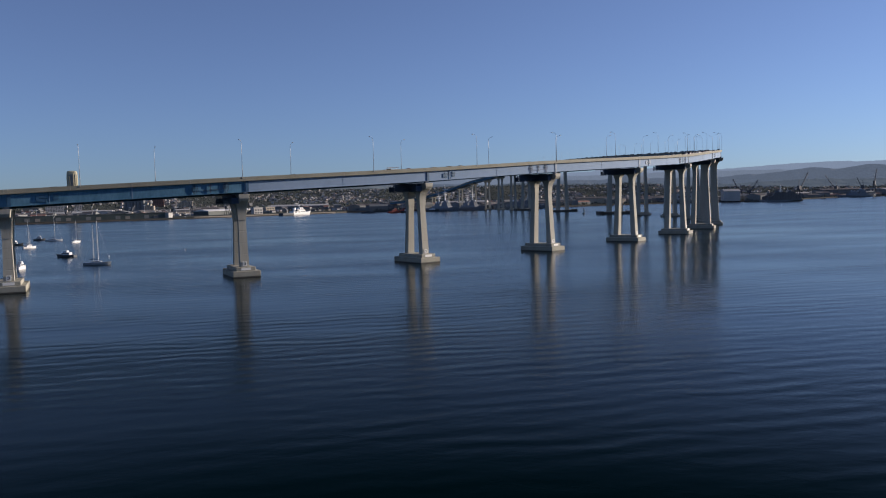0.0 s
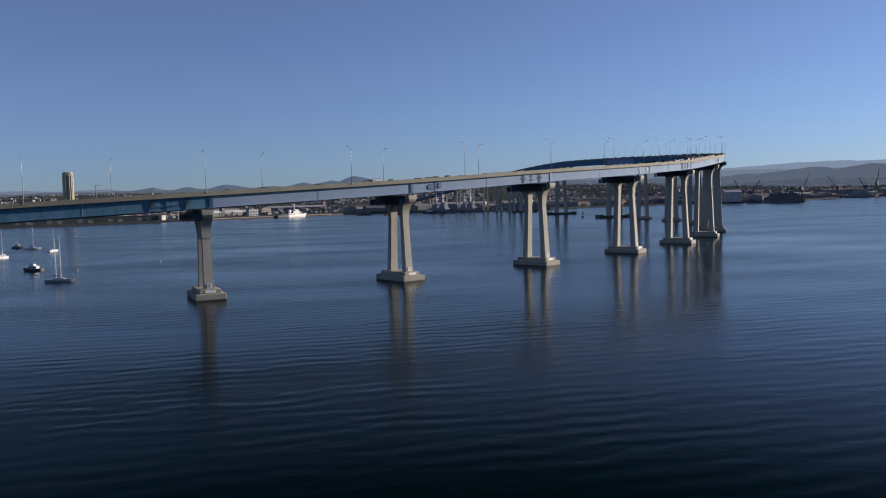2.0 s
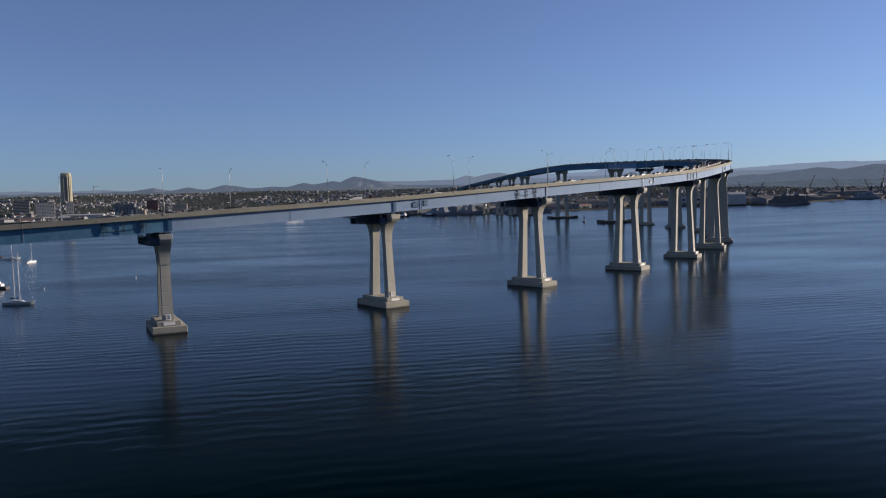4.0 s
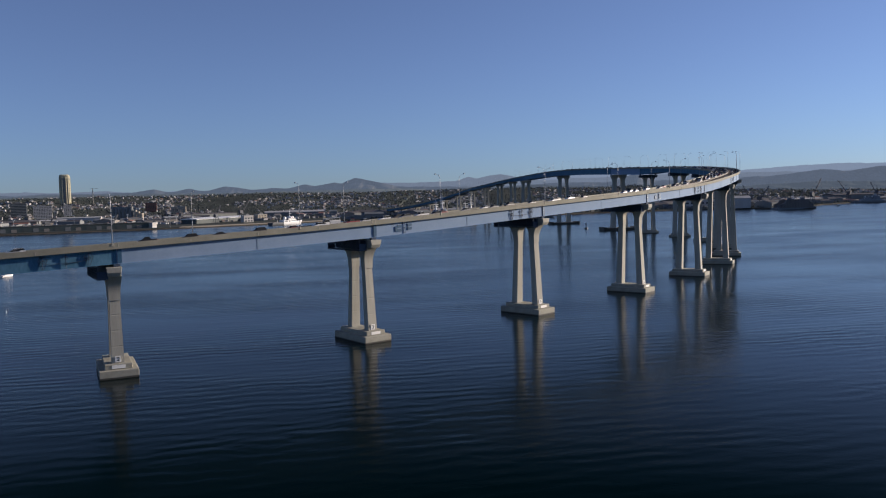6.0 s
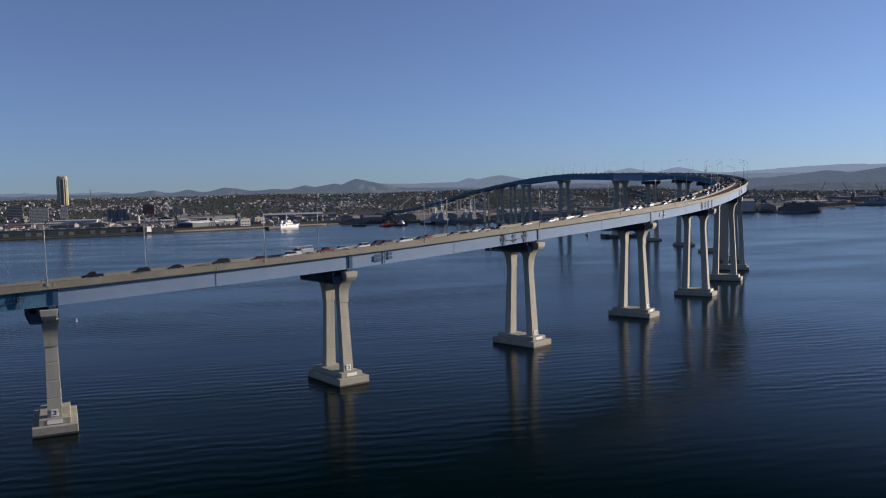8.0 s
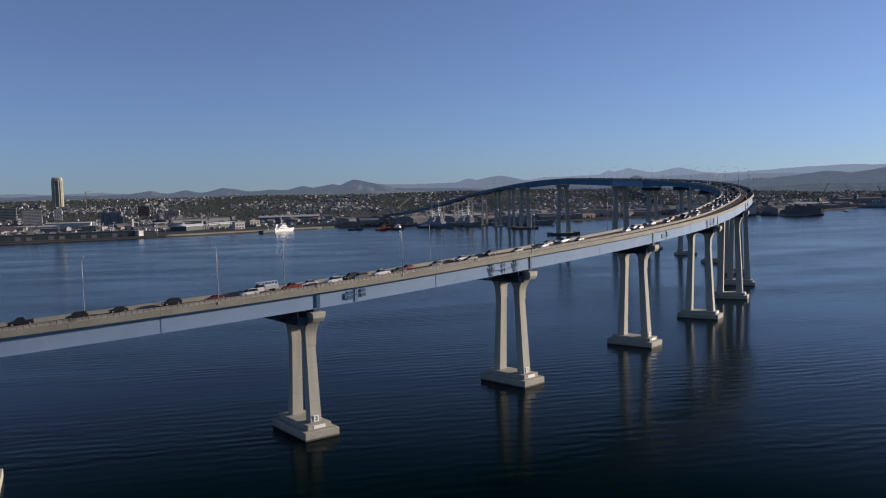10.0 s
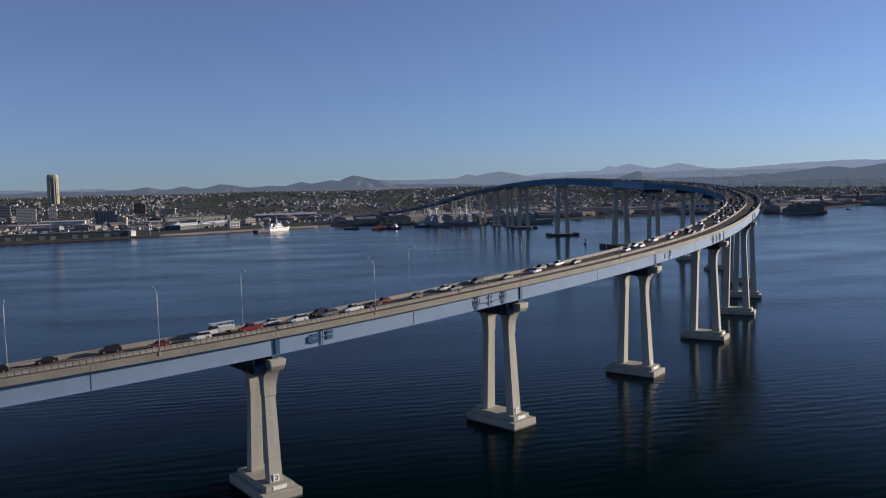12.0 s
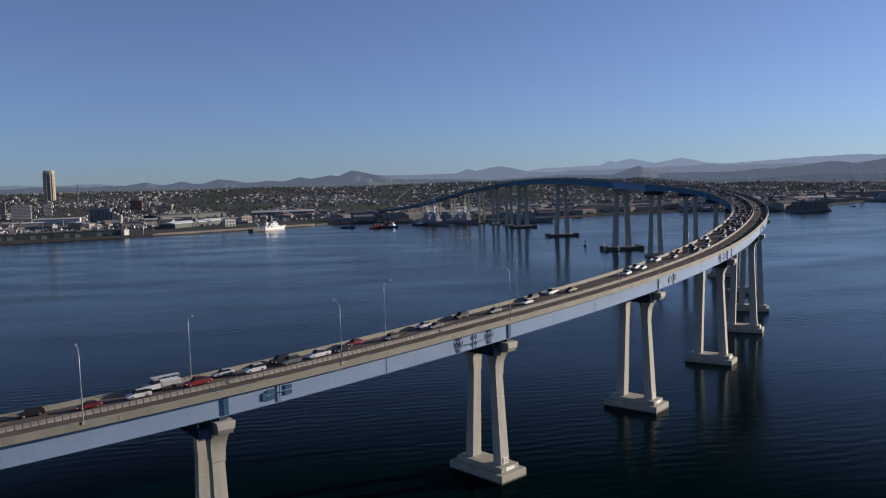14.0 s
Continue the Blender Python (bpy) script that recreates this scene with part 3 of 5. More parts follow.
def work_platform(i):
    """A dark steel gallery slung along the near side of a pier's cap."""
    s = PIER_S[i]
    p, h, _ = at(s)
    root = thing("work_platform", "dark navy steel inspection gallery slung under the deck at the pier", "platform", "inspection platforms",
                 m=Matrix.Translation((p.x, p.y, p.z - depth(s) - 0.45)) @ Matrix.Rotation(h - math.pi / 2, 4, "Z"))
    x0, x1, y0, y1 = -12.0, 8.6, -4.9, -2.3
    bm = bmesh.new()
    box(bm, x0, x1, y0, y1, -3.25, -3.1)
    part("floor_plate", bm, DARK_STEEL, root)
    n = 12
    for k in range(n + 1):
        x = x0 + (x1 - x0) * k / n
        bm = bmesh.new()
        for y in (y0, y1):
            beam(bm, (x, y, -3.5), (x, y, 0.3), 0.09)
        beam(bm, (x, y0, -3.4), (x, y1, -3.4), 0.1)
        if k < n:
            beam(bm, (x, y0, -3.1), (x0 + (x1 - x0) * (k + 1) / n, y0, -0.6), 0.08)
        part("hanger", bm, DARK_STEEL, root)
    for z in (-0.6, -1.4, -2.2, 0.25):
        bm = bmesh.new()
        beam(bm, (x0, y0, z), (x1, y0, z), 0.07)
        part("rail", bm, DARK_STEEL, root)
    for x in (x0, x1):
        bm = bmesh.new()
        box(bm, x - 0.05, x + 0.05, y0, y1, -3.1, -1.2)
        part("end_panel", bm, DARK_STEEL, root)
    bm = bmesh.new()
    box(bm, x0 + 0.5, x1 - 0.5, y1 - 0.1, y1 + 0.08, -3.0, -0.1)
    part("back_panel", bm, DARK_STEEL, root)


for _i in range(2, 14):
    work_platform(_i)


# ---- street lamps ----
def build_lamp():
    root = thing("street_lamp", "tall galvanised street lamp with a curved arm on the parapet", "street lamp", "bridge street lamps")
    bm = bmesh.new()
    tube(bm, [(0, 0, 0), (0, 0, 5), (0, 0, 11.2), (0.05, 0, 12.0)], [0.12, 0.10, 0.072, 0.068])
    part("pole", bm, POLE, root, smooth=True)
    bm = bmesh.new()
    tube(bm, [(0.05, 0, 11.9), (0.3, 0, 12.7), (0.95, 0, 13.3), (2.3, 0, 13.6)], [0.068, 0.06, 0.052, 0.04], 6)
    part("arm", bm, POLE, root, smooth=True)
    bm = bmesh.new()
    loft(bm, [[(2.2, -0.1, 13.55), (2.2, 0.1, 13.55), (2.2, 0.1, 13.72), (2.2, -0.1, 13.72)], [(2.6, -0.2, 13.5), (2.6, 0.2, 13.5), (2.6, 0.16, 13.76), (2.6, -0.16, 13.76)],
              [(3.1, -0.16, 13.54), (3.1, 0.16, 13.54), (3.1, 0.1, 13.7), (3.1, -0.1, 13.7)]])
    head = part("lamp_head", bm, POLE, root)
    bm = bmesh.new()
    box(bm, 2.45, 2.95, -0.14, 0.14, 13.44, 13.52)
    part("lens", bm, LENS, head)
    bm = bmesh.new()
    box(bm, -0.24, 0.24, -0.24, 0.24, -0.6, 0.02)
    part("base", bm, FOOTING, root)
    return root


lamp = build_lamp()
_first = True
for _o, start in ((-1, 289.7), (1, 316.0)):
    k = -3
    while True:
        s = start + 53.0 * k
        k += 1
        if s > PIER_S[18]:
            break
        if s < 60:
            continue
        q = on_deck(s, _o * 9.86, 1.5)
        h = at(s)[1]
        m = Matrix.Translation(q) @ Matrix.Rotation(h + (math.pi / 2 if _o < 0 else -math.pi / 2), 4, "Z")
        if _first:
            lamp.matrix_world, _first = m, False
        else:
            copy_thing(lamp, m)


# ---- traffic ----
GLASS = mottled("dark_car_glass", (0.012, 0.015, 0.018), (0.02, 0.024, 0.028), 1.0, 6, 0.6, spec=0.12)
TYRE = material("tyre_rubber", (0.02, 0.02, 0.02), 0.85)
RIM = material("alloy_rim", (0.5, 0.5, 0.5), 0.35, 0.8)
HEADLIGHT = material("headlight", (0.8, 0.8, 0.78), 0.15)
TAILLIGHT = material("tail_light", (0.35, 0.01, 0.01), 0.2)


def car_paint(name, c, metal=0.0):
    m = mottled(name, c, tuple(min(1, v * 1.06) for v in c), 1.5, 10, 0.42, metal=metal, spec=0.35)
    m.node_tree.nodes["Principled BSDF"].inputs["Coat Weight"].default_value = 0.0
    return m


PAINTS = {"white": car_paint("white_car_paint", (0.55, 0.55, 0.535)), "silver": car_paint("silver_car_paint", (0.40, 0.41, 0.42), 0.1),
          "grey": car_paint("grey_car_paint", (0.11, 0.115, 0.12), 0.1), "black": car_paint("black_car_paint", (0.012, 0.012, 0.014)),
          "red": car_paint("red_car_paint", (0.17, 0.014, 0.016)), "blue": car_paint("blue_car_paint", (0.03, 0.06, 0.16)), "maroon": car_paint("maroon_car_paint", (0.12, 0.015, 0.018))}
# length, width, belt height, roof height, then windscreen foot, roof front, roof back, rear glass foot (from the nose, in metres)
CARS = {"sedan": (4.75, 1.82, 0.92, 1.45, 1.35, 2.1, 3.45, 4.2), "suv": (4.85, 1.95, 1.08, 1.76, 1.25, 1.95, 4.25, 4.75),
        "hatch": (4.3, 1.8, 0.96, 1.52, 1.2, 1.95, 3.6, 4.15), "pickup": (5.7, 2.0, 1.12, 1.85, 1.5, 2.2, 3.55, 3.75), "van": (5.6, 2.05, 1.3, 2.5, 0.75, 1.45, 5.4, 5.55)}
_cars = {}


def build_car(kind, color):
    L, W, belt, roof, a, b, c, d = CARS[kind]
    names = {"sedan": "saloon car", "suv": "sport utility car", "hatch": "small hatchback car", "pickup": "pickup truck", "van": "tall delivery van"}
    root = thing("car" if kind not in ("pickup", "van") else kind, f"{color} {names[kind]} in slow traffic on the bridge", {"pickup": "pickup truck", "van": "van"}.get(kind, "car"), "cars on the bridge")
    paint, hw = PAINTS[color], W / 2
    # body: sections from nose to tail, rounded towards the ends
    bm = bmesh.new()
    secs = []
    hood = belt - 0.08
    bed = belt - (0.0 if kind != "pickup" else 0.02)
    for x, w, z0, z1 in ((0.0, 0.80, 0.34, 0.62 * hood + 0.1), (0.12, 0.93, 0.26, 0.85 * hood), (0.5, 1.0, 0.22, 0.96 * hood), (a, 1.0, 0.2, belt), (c, 1.0, 0.2, belt), (d, 1.0, 0.22, bed), (L - 0.2, 0.97, 0.26, bed - 0.03), (L, 0.86, 0.36, bed - 0.16)):
        y = hw * w
        secs.append([(x, -y, z0 + 0.06), (x, -y, (z0 + z1) / 2), (x, -y * 0.94, z1 - 0.05), (x, -y * 0.86, z1), (x, y * 0.86, z1), (x, y * 0.94, z1 - 0.05), (x, y, (z0 + z1) / 2), (x, y, z0 + 0.06), (x, y * 0.8, z0), (x, -y * 0.8, z0)])
    loft(bm, secs)
    body = part("body", bm, paint, root)
    # greenhouse glass and roof
    bm = bmesh.new()
    lo, hi = hw * 0.88, hw * 0.72
    loft(bm, [[(a, -lo, belt - 0.02), (d, -lo, belt - 0.02), (d, lo, belt - 0.02), (a, lo, belt - 0.02)], [(b, -hi, roof - 0.06), (c, -hi, roof - 0.06), (c, hi, roof - 0.06), (b, hi, roof - 0.06)]])
    part("cabin_glass", bm, GLASS if kind != "van" else paint, root)
    bm = bmesh.new()
    loft(bm, [[(b - 0.05, -hi - 0.02, roof - 0.07), (c + 0.05, -hi - 0.02, roof - 0.07), (c + 0.05, hi + 0.02, roof - 0.07), (b - 0.05, hi + 0.02, roof - 0.07)],
              [(b + 0.15, -hi * 0.9, roof), (c - 0.15, -hi * 0.9, roof), (c - 0.15, hi * 0.9, roof), (b + 0.15, hi * 0.9, roof)]])
    part("roof", bm, paint, root)
    if kind == "van":
        bm = bmesh.new()
        loft(bm, [[(a - 0.02, -lo * 0.92, belt), (a + 0.05, -lo * 0.92, belt), (a + 0.05, lo * 0.92, belt), (a - 0.02, lo * 0.92, belt)], [(b - 0.16, -hi * 0.92, roof - 0.45), (b - 0.05, -hi * 0.92, roof - 0.45), (b - 0.05, hi * 0.92, roof - 0.45), (b - 0.16, hi * 0.92, roof - 0.45)]])
        part("windscreen", bm, GLASS, root)
    if kind == "pickup":
        bm = bmesh.new()
        box(bm, d + 0.12, L - 0.12, -hw * 0.82, hw * 0.82, belt - 0.06, belt + 0.015)
        part("load_bed", bm, TYRE, root, "black load bed")
    for x in (0.95, L - 1.0):
        for sy in (-1, 1):
            bm = bmesh.new()
            bmesh.ops.create_cone(bm, segments=12, radius1=0.34, radius2=0.34, depth=0.24, cap_ends=True, matrix=Matrix.Translation((x, sy * (hw - 0.1), 0.34)) @ Matrix.Rotation(math.pi / 2, 4, "X"))
            wheel = part("wheel", bm, TYRE, root)
            bm = bmesh.new()
            bmesh.ops.create_cone(bm, segments=10, radius1=0.21, radius2=0.18, depth=0.03, cap_ends=True, matrix=Matrix.Translation((x, sy * (hw + 0.025), 0.34)) @ Matrix.Rotation(math.pi / 2 * (1 if sy < 0 else -1), 4, "X"))
            part("rim", bm, RIM, wheel)
    for sy in (-1, 1):
        bm = bmesh.new()
        box(bm, 0.0, 0.16, sy * hw * 0.72 - 0.2, sy * hw * 0.72 + 0.2, 0.56 * belt + 0.02, 0.56 * belt + 0.17)
        part("headlight", bm, HEADLIGHT, root)
        bm = bmesh.new()
        box(bm, L - 0.12, L + 0.01, sy * hw * 0.76 - 0.12, sy * hw * 0.76 + 0.12, belt - 0.4, belt - 0.2)
        part("tail_light", bm, TAILLIGHT, root)
        bm = bmesh.new()
        box(bm, a + 0.35, a + 0.47, sy * (hw + 0.1) - 0.1, sy * (hw + 0.1) + 0.1, belt, belt + 0.14)
        part("mirror", bm, paint, root)
    return root


def put_car(s, v, kind, color, away=False):
    """Cars of the three left lanes come towards the near end; away: the other two lanes."""
    p, h, fall = at(s)
    up = math.atan2(at(s + 3)[0].z - at(s - 3)[0].z, 6)
    q = on_deck(s, v, 0.57)
    # the nose is at local x = 0, the tail at +x
    m = Matrix.Translation(q) @ Matrix.Rotation(h, 4, "Z") @ Matrix.Rotation(-up, 4, "Y") @ Matrix.Rotation(-math.atan(fall), 4, "X")
    if away:
        m = m @ Matrix.Rotation(math.pi, 4, "Z")
    if (kind, color) in _cars:
        copy_thing(_cars[kind, color], m)
    else:
        _cars[kind, color] = build_car(kind, color)
        _cars[kind, color].matrix_world = m


LANES = (0.35, 3.8, 7.3)
NEAR = [(281, 2, "suv", "black"), (268, 2, "sedan", "black"), (258, 1, "suv", "black"), (246, 2, "pickup", "black"), (300.5, 1, "suv", "white"), (291, 1, "sedan", "maroon"),
        (312.5, 1, "pickup", "red"), (320, 2, "sedan", "silver"), (326, 1, "suv", "white"), (335, 1, "suv", "grey"), (334, 2, "suv", "black"), (342, 1, "pickup", "white"), (355, 2, "sedan", "red"),
        (364, 1, "hatch", "grey"), (349, 1, "sedan", "black"), (378, 2, "hatch", "silver"), (379, 1, "sedan", "grey"), (392, 2, "suv", "black"), (402, 1, "sedan", "grey"), (417, 1, "hatch", "white"),
        (424, 2, "suv", "black"), (434, 2, "pickup", "white"), (440, 1, "sedan", "black")]
for s, lane, kind, color in NEAR:
    put_car(s, LANES[lane], kind, color)
_rng = random.Random(7)
_colors = ["white"] * 3 + ["silver"] * 2 + ["grey"] * 6 + ["black"] * 10 + ["red", "blue", "maroon"]
_kinds = ["sedan"] * 4 + ["suv"] * 4 + ["hatch"] * 2 + ["pickup"]
for lane in range(3):
    s = 452 + 5 * lane
    while s < PIER_S[15]:
        s += _rng.uniform(11, 32) if s < 900 else _rng.uniform(14, 45)
        if lane == 0 and s < 540 and _rng.random() < 0.55:
            continue
        put_car(s, LANES[lane] + _rng.uniform(-0.2, 0.2), _rng.choice(_kinds), _rng.choice(_colors))
    s = 236 - 4 * lane
    while s > 60 and lane:
        s -= _rng.uniform(10, 24)
        put_car(s, LANES[lane] + _rng.uniform(-0.2, 0.2), _rng.choice(_kinds), _rng.choice(["black", "black", "grey", "silver", "white"]))
for s, v, kind, color in ((716, -4.2, "sedan", "white"), (732, -7.4, "suv", "black"), (655, -7.4, "sedan", "grey"), (905, -4.2, "suv", "white"), (1010, -7.4, "sedan", "silver")):
    put_car(s, v, kind, color, v < 0)


def utility_truck(s, v):
    """A service truck with a lockered body and a pipe rack, nose at local x = 0."""
    p, h, fall = at(s)
    up = math.atan2(at(s + 3)[0].z - at(s - 3)[0].z, 6)
    root = thing("utility_truck", "white utility truck with a lockered body and pipe rack", "truck", "cars on the bridge",
                 m=Matrix.Translation(on_deck(s, v, 0.57)) @ Matrix.Rotation(h, 4, "Z") @ Matrix.Rotation(-up, 4, "Y") @ Matrix.Rotation(-math.atan(fall), 4, "X"))
    white = PAINTS["white"]
    bm = bmesh.new()
    loft(bm, [[(x, -y, 0.45), (x, y, 0.45), (x, y * 0.97, z), (x, -y * 0.97, z)] for x, y, z in ((0, 0.9, 1.05), (0.25, 1.05, 1.3), (1.5, 1.08, 1.45), (3.3, 1.08, 1.5))])
    part("cab_body", bm, white, root)
    bm = bmesh.new()
    loft(bm, [[(1.35, -0.98, 1.43), (3.3, -0.98, 1.48), (3.3, 0.98, 1.48), (1.35, 0.98, 1.43)], [(1.95, -0.86, 2.2), (3.2, -0.88, 2.2), (3.2, 0.88, 2.2), (1.95, 0.86, 2.2)]])
    part("cab_glass", bm, GLASS, root)
    bm = bmesh.new()
    box(bm, 1.9, 3.3, -0.92, 0.92, 2.19, 2.32)
    bmesh.ops.bevel(bm, geom=bm.edges[:], offset=0.05, segments=1, affect="EDGES")
    part("cab_roof", bm, white, root)
    for sy in (-1, 1):
        bm = bmesh.new()
        box(bm, 3.45, 7.4, min(sy * 0.62, sy * 1.12), max(sy * 0.62, sy * 1.12), 0.75, 1.85)
        bmesh.ops.bevel(bm, geom=bm.edges[:], offset=0.04, segments=1, affect="EDGES")
        locker = part("locker", bm, white, root)
        for k in range(3):
            bm = bmesh.new()
            box(bm, 3.6 + 1.28 * k, 4.75 + 1.28 * k, min(sy * 1.11, sy * 1.14), max(sy * 1.11, sy * 1.14), 0.9, 1.7)
            part("locker_door", bm, PAINTS["silver"], locker)
    bm = bmesh.new()
    box(bm, 3.4, 7.45, -0.64, 0.64, 0.7, 1.0)
    part("load_floor", bm, TYRE, root)
    for x in (3.55, 5.4, 7.25):
        bm = bmesh.new()
        for sy in (-1, 1):
            beam(bm, (x, sy * 1.0, 1.8), (x, sy * 1.0, 2.6), 0.05)
        beam(bm, (x, -1.0, 2.6), (x, 1.0, 2.6), 0.05)
        part("rack_hoop", bm, white, root)
    for y in (-0.8, -0.3, 0.5):
        bm = bmesh.new()
        tube(bm, [(1.6, y, 2.72), (7.4, y, 2.72)], [0.09, 0.09], 6)
        part("pipe", bm, PAINTS["silver"], root)
    for x in (1.0, 6.0):
        for sy in (-1, 1):
            bm = bmesh.new()
            bmesh.ops.create_cone(bm, segments=12, radius1=0.44, radius2=0.44, depth=0.3, cap_ends=True, matrix=Matrix.Translation((x, sy * 0.95, 0.44)) @ Matrix.Rotation(math.pi / 2, 4, "X"))
            part("wheel", bm, TYRE, root)
    for sy in (-1, 1):
        bm = bmesh.new()
        box(bm, -0.02, 0.1, sy * 0.7 - 0.16, sy * 0.7 + 0.16, 0.8, 0.98)
        part("headlight", bm, HEADLIGHT, root)


utility_truck(305.0, LANES[2])


# ---- the far shore ----
WALL_WHITE = mottled("white_render", (0.38, 0.37, 0.345), (0.52, 0.50, 0.47), 0.05, 10, 0.9, spec=0.1)
WALL_BEIGE = mottled("beige_render", (0.36, 0.32, 0.25), (0.46, 0.41, 0.33), 0.05, 10, 0.9, spec=0.1)
WALL_BRICK = mottled("red_brick_wall", (0.18, 0.10, 0.078), (0.27, 0.15, 0.115), 0.08, 10, 0.9, spec=0.1)
WALL_GREY = mottled("grey_wall", (0.15, 0.16, 0.16), (0.23, 0.235, 0.23), 0.05, 10, 0.9, spec=0.1)
WALL_DARK = mottled("dark_green_cladding", (0.045, 0.055, 0.055), (0.075, 0.085, 0.08), 0.05, 12, 0.7)
ROOF_PALE = mottled("pale_roof", (0.30, 0.30, 0.29), (0.46, 0.45, 0.43), 0.04, 10, 0.9, spec=0.1)
ROOF_DARK = mottled("dark_roof", (0.07, 0.07, 0.075), (0.13, 0.12, 0.12), 0.04, 10, 0.95, spec=0.05)
WINDOW = mottled("dark_window_glass", (0.02, 0.03, 0.04), (0.05, 0.06, 0.075), 0.2, 5, 0.12)
HULL_WHITE = mottled("white_ship_paint", (0.58, 0.58, 0.57), (0.70, 0.70, 0.68), 0.2, 8, 0.4)
HULL_GREY = mottled("grey_naval_paint", (0.13, 0.145, 0.16), (0.19, 0.205, 0.22), 0.1, 8, 0.5)
YACHT_GREY = mottled("pale_grey_boat_paint", (0.27, 0.29, 0.30), (0.36, 0.38, 0.39), 0.3, 8, 0.45)
HULL_DARK = mottled("dark_hull_paint", (0.045, 0.05, 0.055), (0.08, 0.085, 0.09), 0.2, 8, 0.6)
HULL_RED = mottled("red_hull_paint", (0.15, 0.025, 0.018), (0.21, 0.04, 0.028), 0.2, 8, 0.5)
CANVAS = mottled("sail_canvas", (0.08, 0.10, 0.13), (0.14, 0.16, 0.2), 1.0, 8, 0.9)
CRANE = mottled("crane_steel", (0.05, 0.055, 0.065), (0.085, 0.09, 0.10), 0.2, 8, 0.7)
FOLIAGE = mottled("tree_foliage", (0.066, 0.078, 0.072), (0.098, 0.112, 0.104), 0.05, 12, 1.0, per_island=0.22, spec=0.0)
HOUSE_TAN = mottled("weathered_house_wall", (0.20, 0.185, 0.16), (0.30, 0.275, 0.24), 0.05, 10, 0.95, spec=0.05)
HOUSE_ROOF = mottled("weathered_house_roof", (0.14, 0.13, 0.12), (0.24, 0.225, 0.21), 0.05, 10, 0.95, spec=0.05)
HOUSE_WHITE = mottled("white_house_wall", (0.40, 0.39, 0.37), (0.55, 0.53, 0.50), 0.05, 10, 0.9, spec=0.1)
SAND = mottled("rubble_bank", (0.05, 0.047, 0.04), (0.10, 0.09, 0.075), 0.05, 12, 1.0, spec=0.0)


SHED_GREEN = mottled("dark_green_shed_wall", (0.055, 0.072, 0.070), (0.09, 0.11, 0.107), 0.03, 14, 0.8, spec=0.1)
APRON_DARK = mottled("dark_quay_asphalt", (0.045, 0.052, 0.05), (0.095, 0.102, 0.097), 0.012, 14, 1.0, spec=0.0)


def building(name, label, x, y, w, d, h, turn, mat, roof, floors=0, bays=0, z=None, group="waterfront buildings", category="building", gable=0.0):
    """A block with a roof slab, window bands or panes, and roof plant; w runs along local x, the front is -y."""
    z = ground_z(x, y) - 0.5 if z is None else z
    root = thing(name, label, category, group, m=Matrix.Translation((x, y, z)) @ Matrix.Rotation(radians(turn), 4, "Z"))
    bm = bmesh.new()
    box(bm, -w / 2, w / 2, -d / 2, d / 2, 0, h)
    part("wall", bm, mat, root)
    bm = bmesh.new()
    if gable:
        loft(bm, [[(x_, -d / 2 - 0.8, h - 0.1), (x_, d / 2 + 0.8, h - 0.1), (x_, d / 2 + 0.8, h + 0.5), (x_, 0, h + gable), (x_, -d / 2 - 0.8, h + 0.5)] for x_ in (-w / 2 - 0.8, w / 2 + 0.8)])
    else:
        box(bm, -w / 2 - 0.4, w / 2 + 0.4, -d / 2 - 0.4, d / 2 + 0.4, h - 0.2, h + 0.9)
    part("roof", bm, roof, root)
    panes = {}
    if floors:
        step = (h - 2.0) / floors
        for k in range(floors):
            z0 = 1.6 + k * step
            for face in range(4):
                span, off = (w, d / 2) if face % 2 == 0 else (d, w / 2)
                m = Matrix.Rotation(face * math.pi / 2, 4, "Z")
                n = bays if face % 2 == 0 else max(2, round(bays * d / w))
                if face > 1:
                    continue    # windows on the two bay-facing sides only
                if not bays:
                    bm = bmesh.new()
                    box(bm, -span / 2 + 1.2, span / 2 - 1.2, -off - 0.12, -off + 0.3, z0, z0 + step * 0.55, m)
                    part("window_band", bm, WINDOW, root)
                    continue
                wide = (span - 2.4) / n
                if (face, "pane") not in panes:
                    bm = bmesh.new()
                    box(bm, -wide * 0.3, wide * 0.3, -0.12, 0.3, 0, step * 0.46)
                    panes[face, "pane"] = mesh_of(bm, WINDOW, "window")
                for j in range(n):
                    ob = new("window", panes[face, "pane"])
                    ob.parent = root
                    ob.matrix_local = m @ Matrix.Translation((-span / 2 + 1.2 + wide * (j + 0.5), -off, z0))
    if h > 14 and not gable:
        bm = bmesh.new()
        box(bm, -w * 0.2, w * 0.15, -d * 0.2, d * 0.2, h + 0.85, h + 4.5)
        part("roof_plant", bm, WALL_GREY, root)
    return root


TOWER_STONE = mottled("yellowish_stone", (0.34, 0.32, 0.22), (0.44, 0.41, 0.29), 0.05, 10, 0.9, spec=0.1)
TOWER_GLASS = mottled("greenish_tower_glass", (0.17, 0.18, 0.165), (0.24, 0.25, 0.225), 0.1, 8, 0.4)


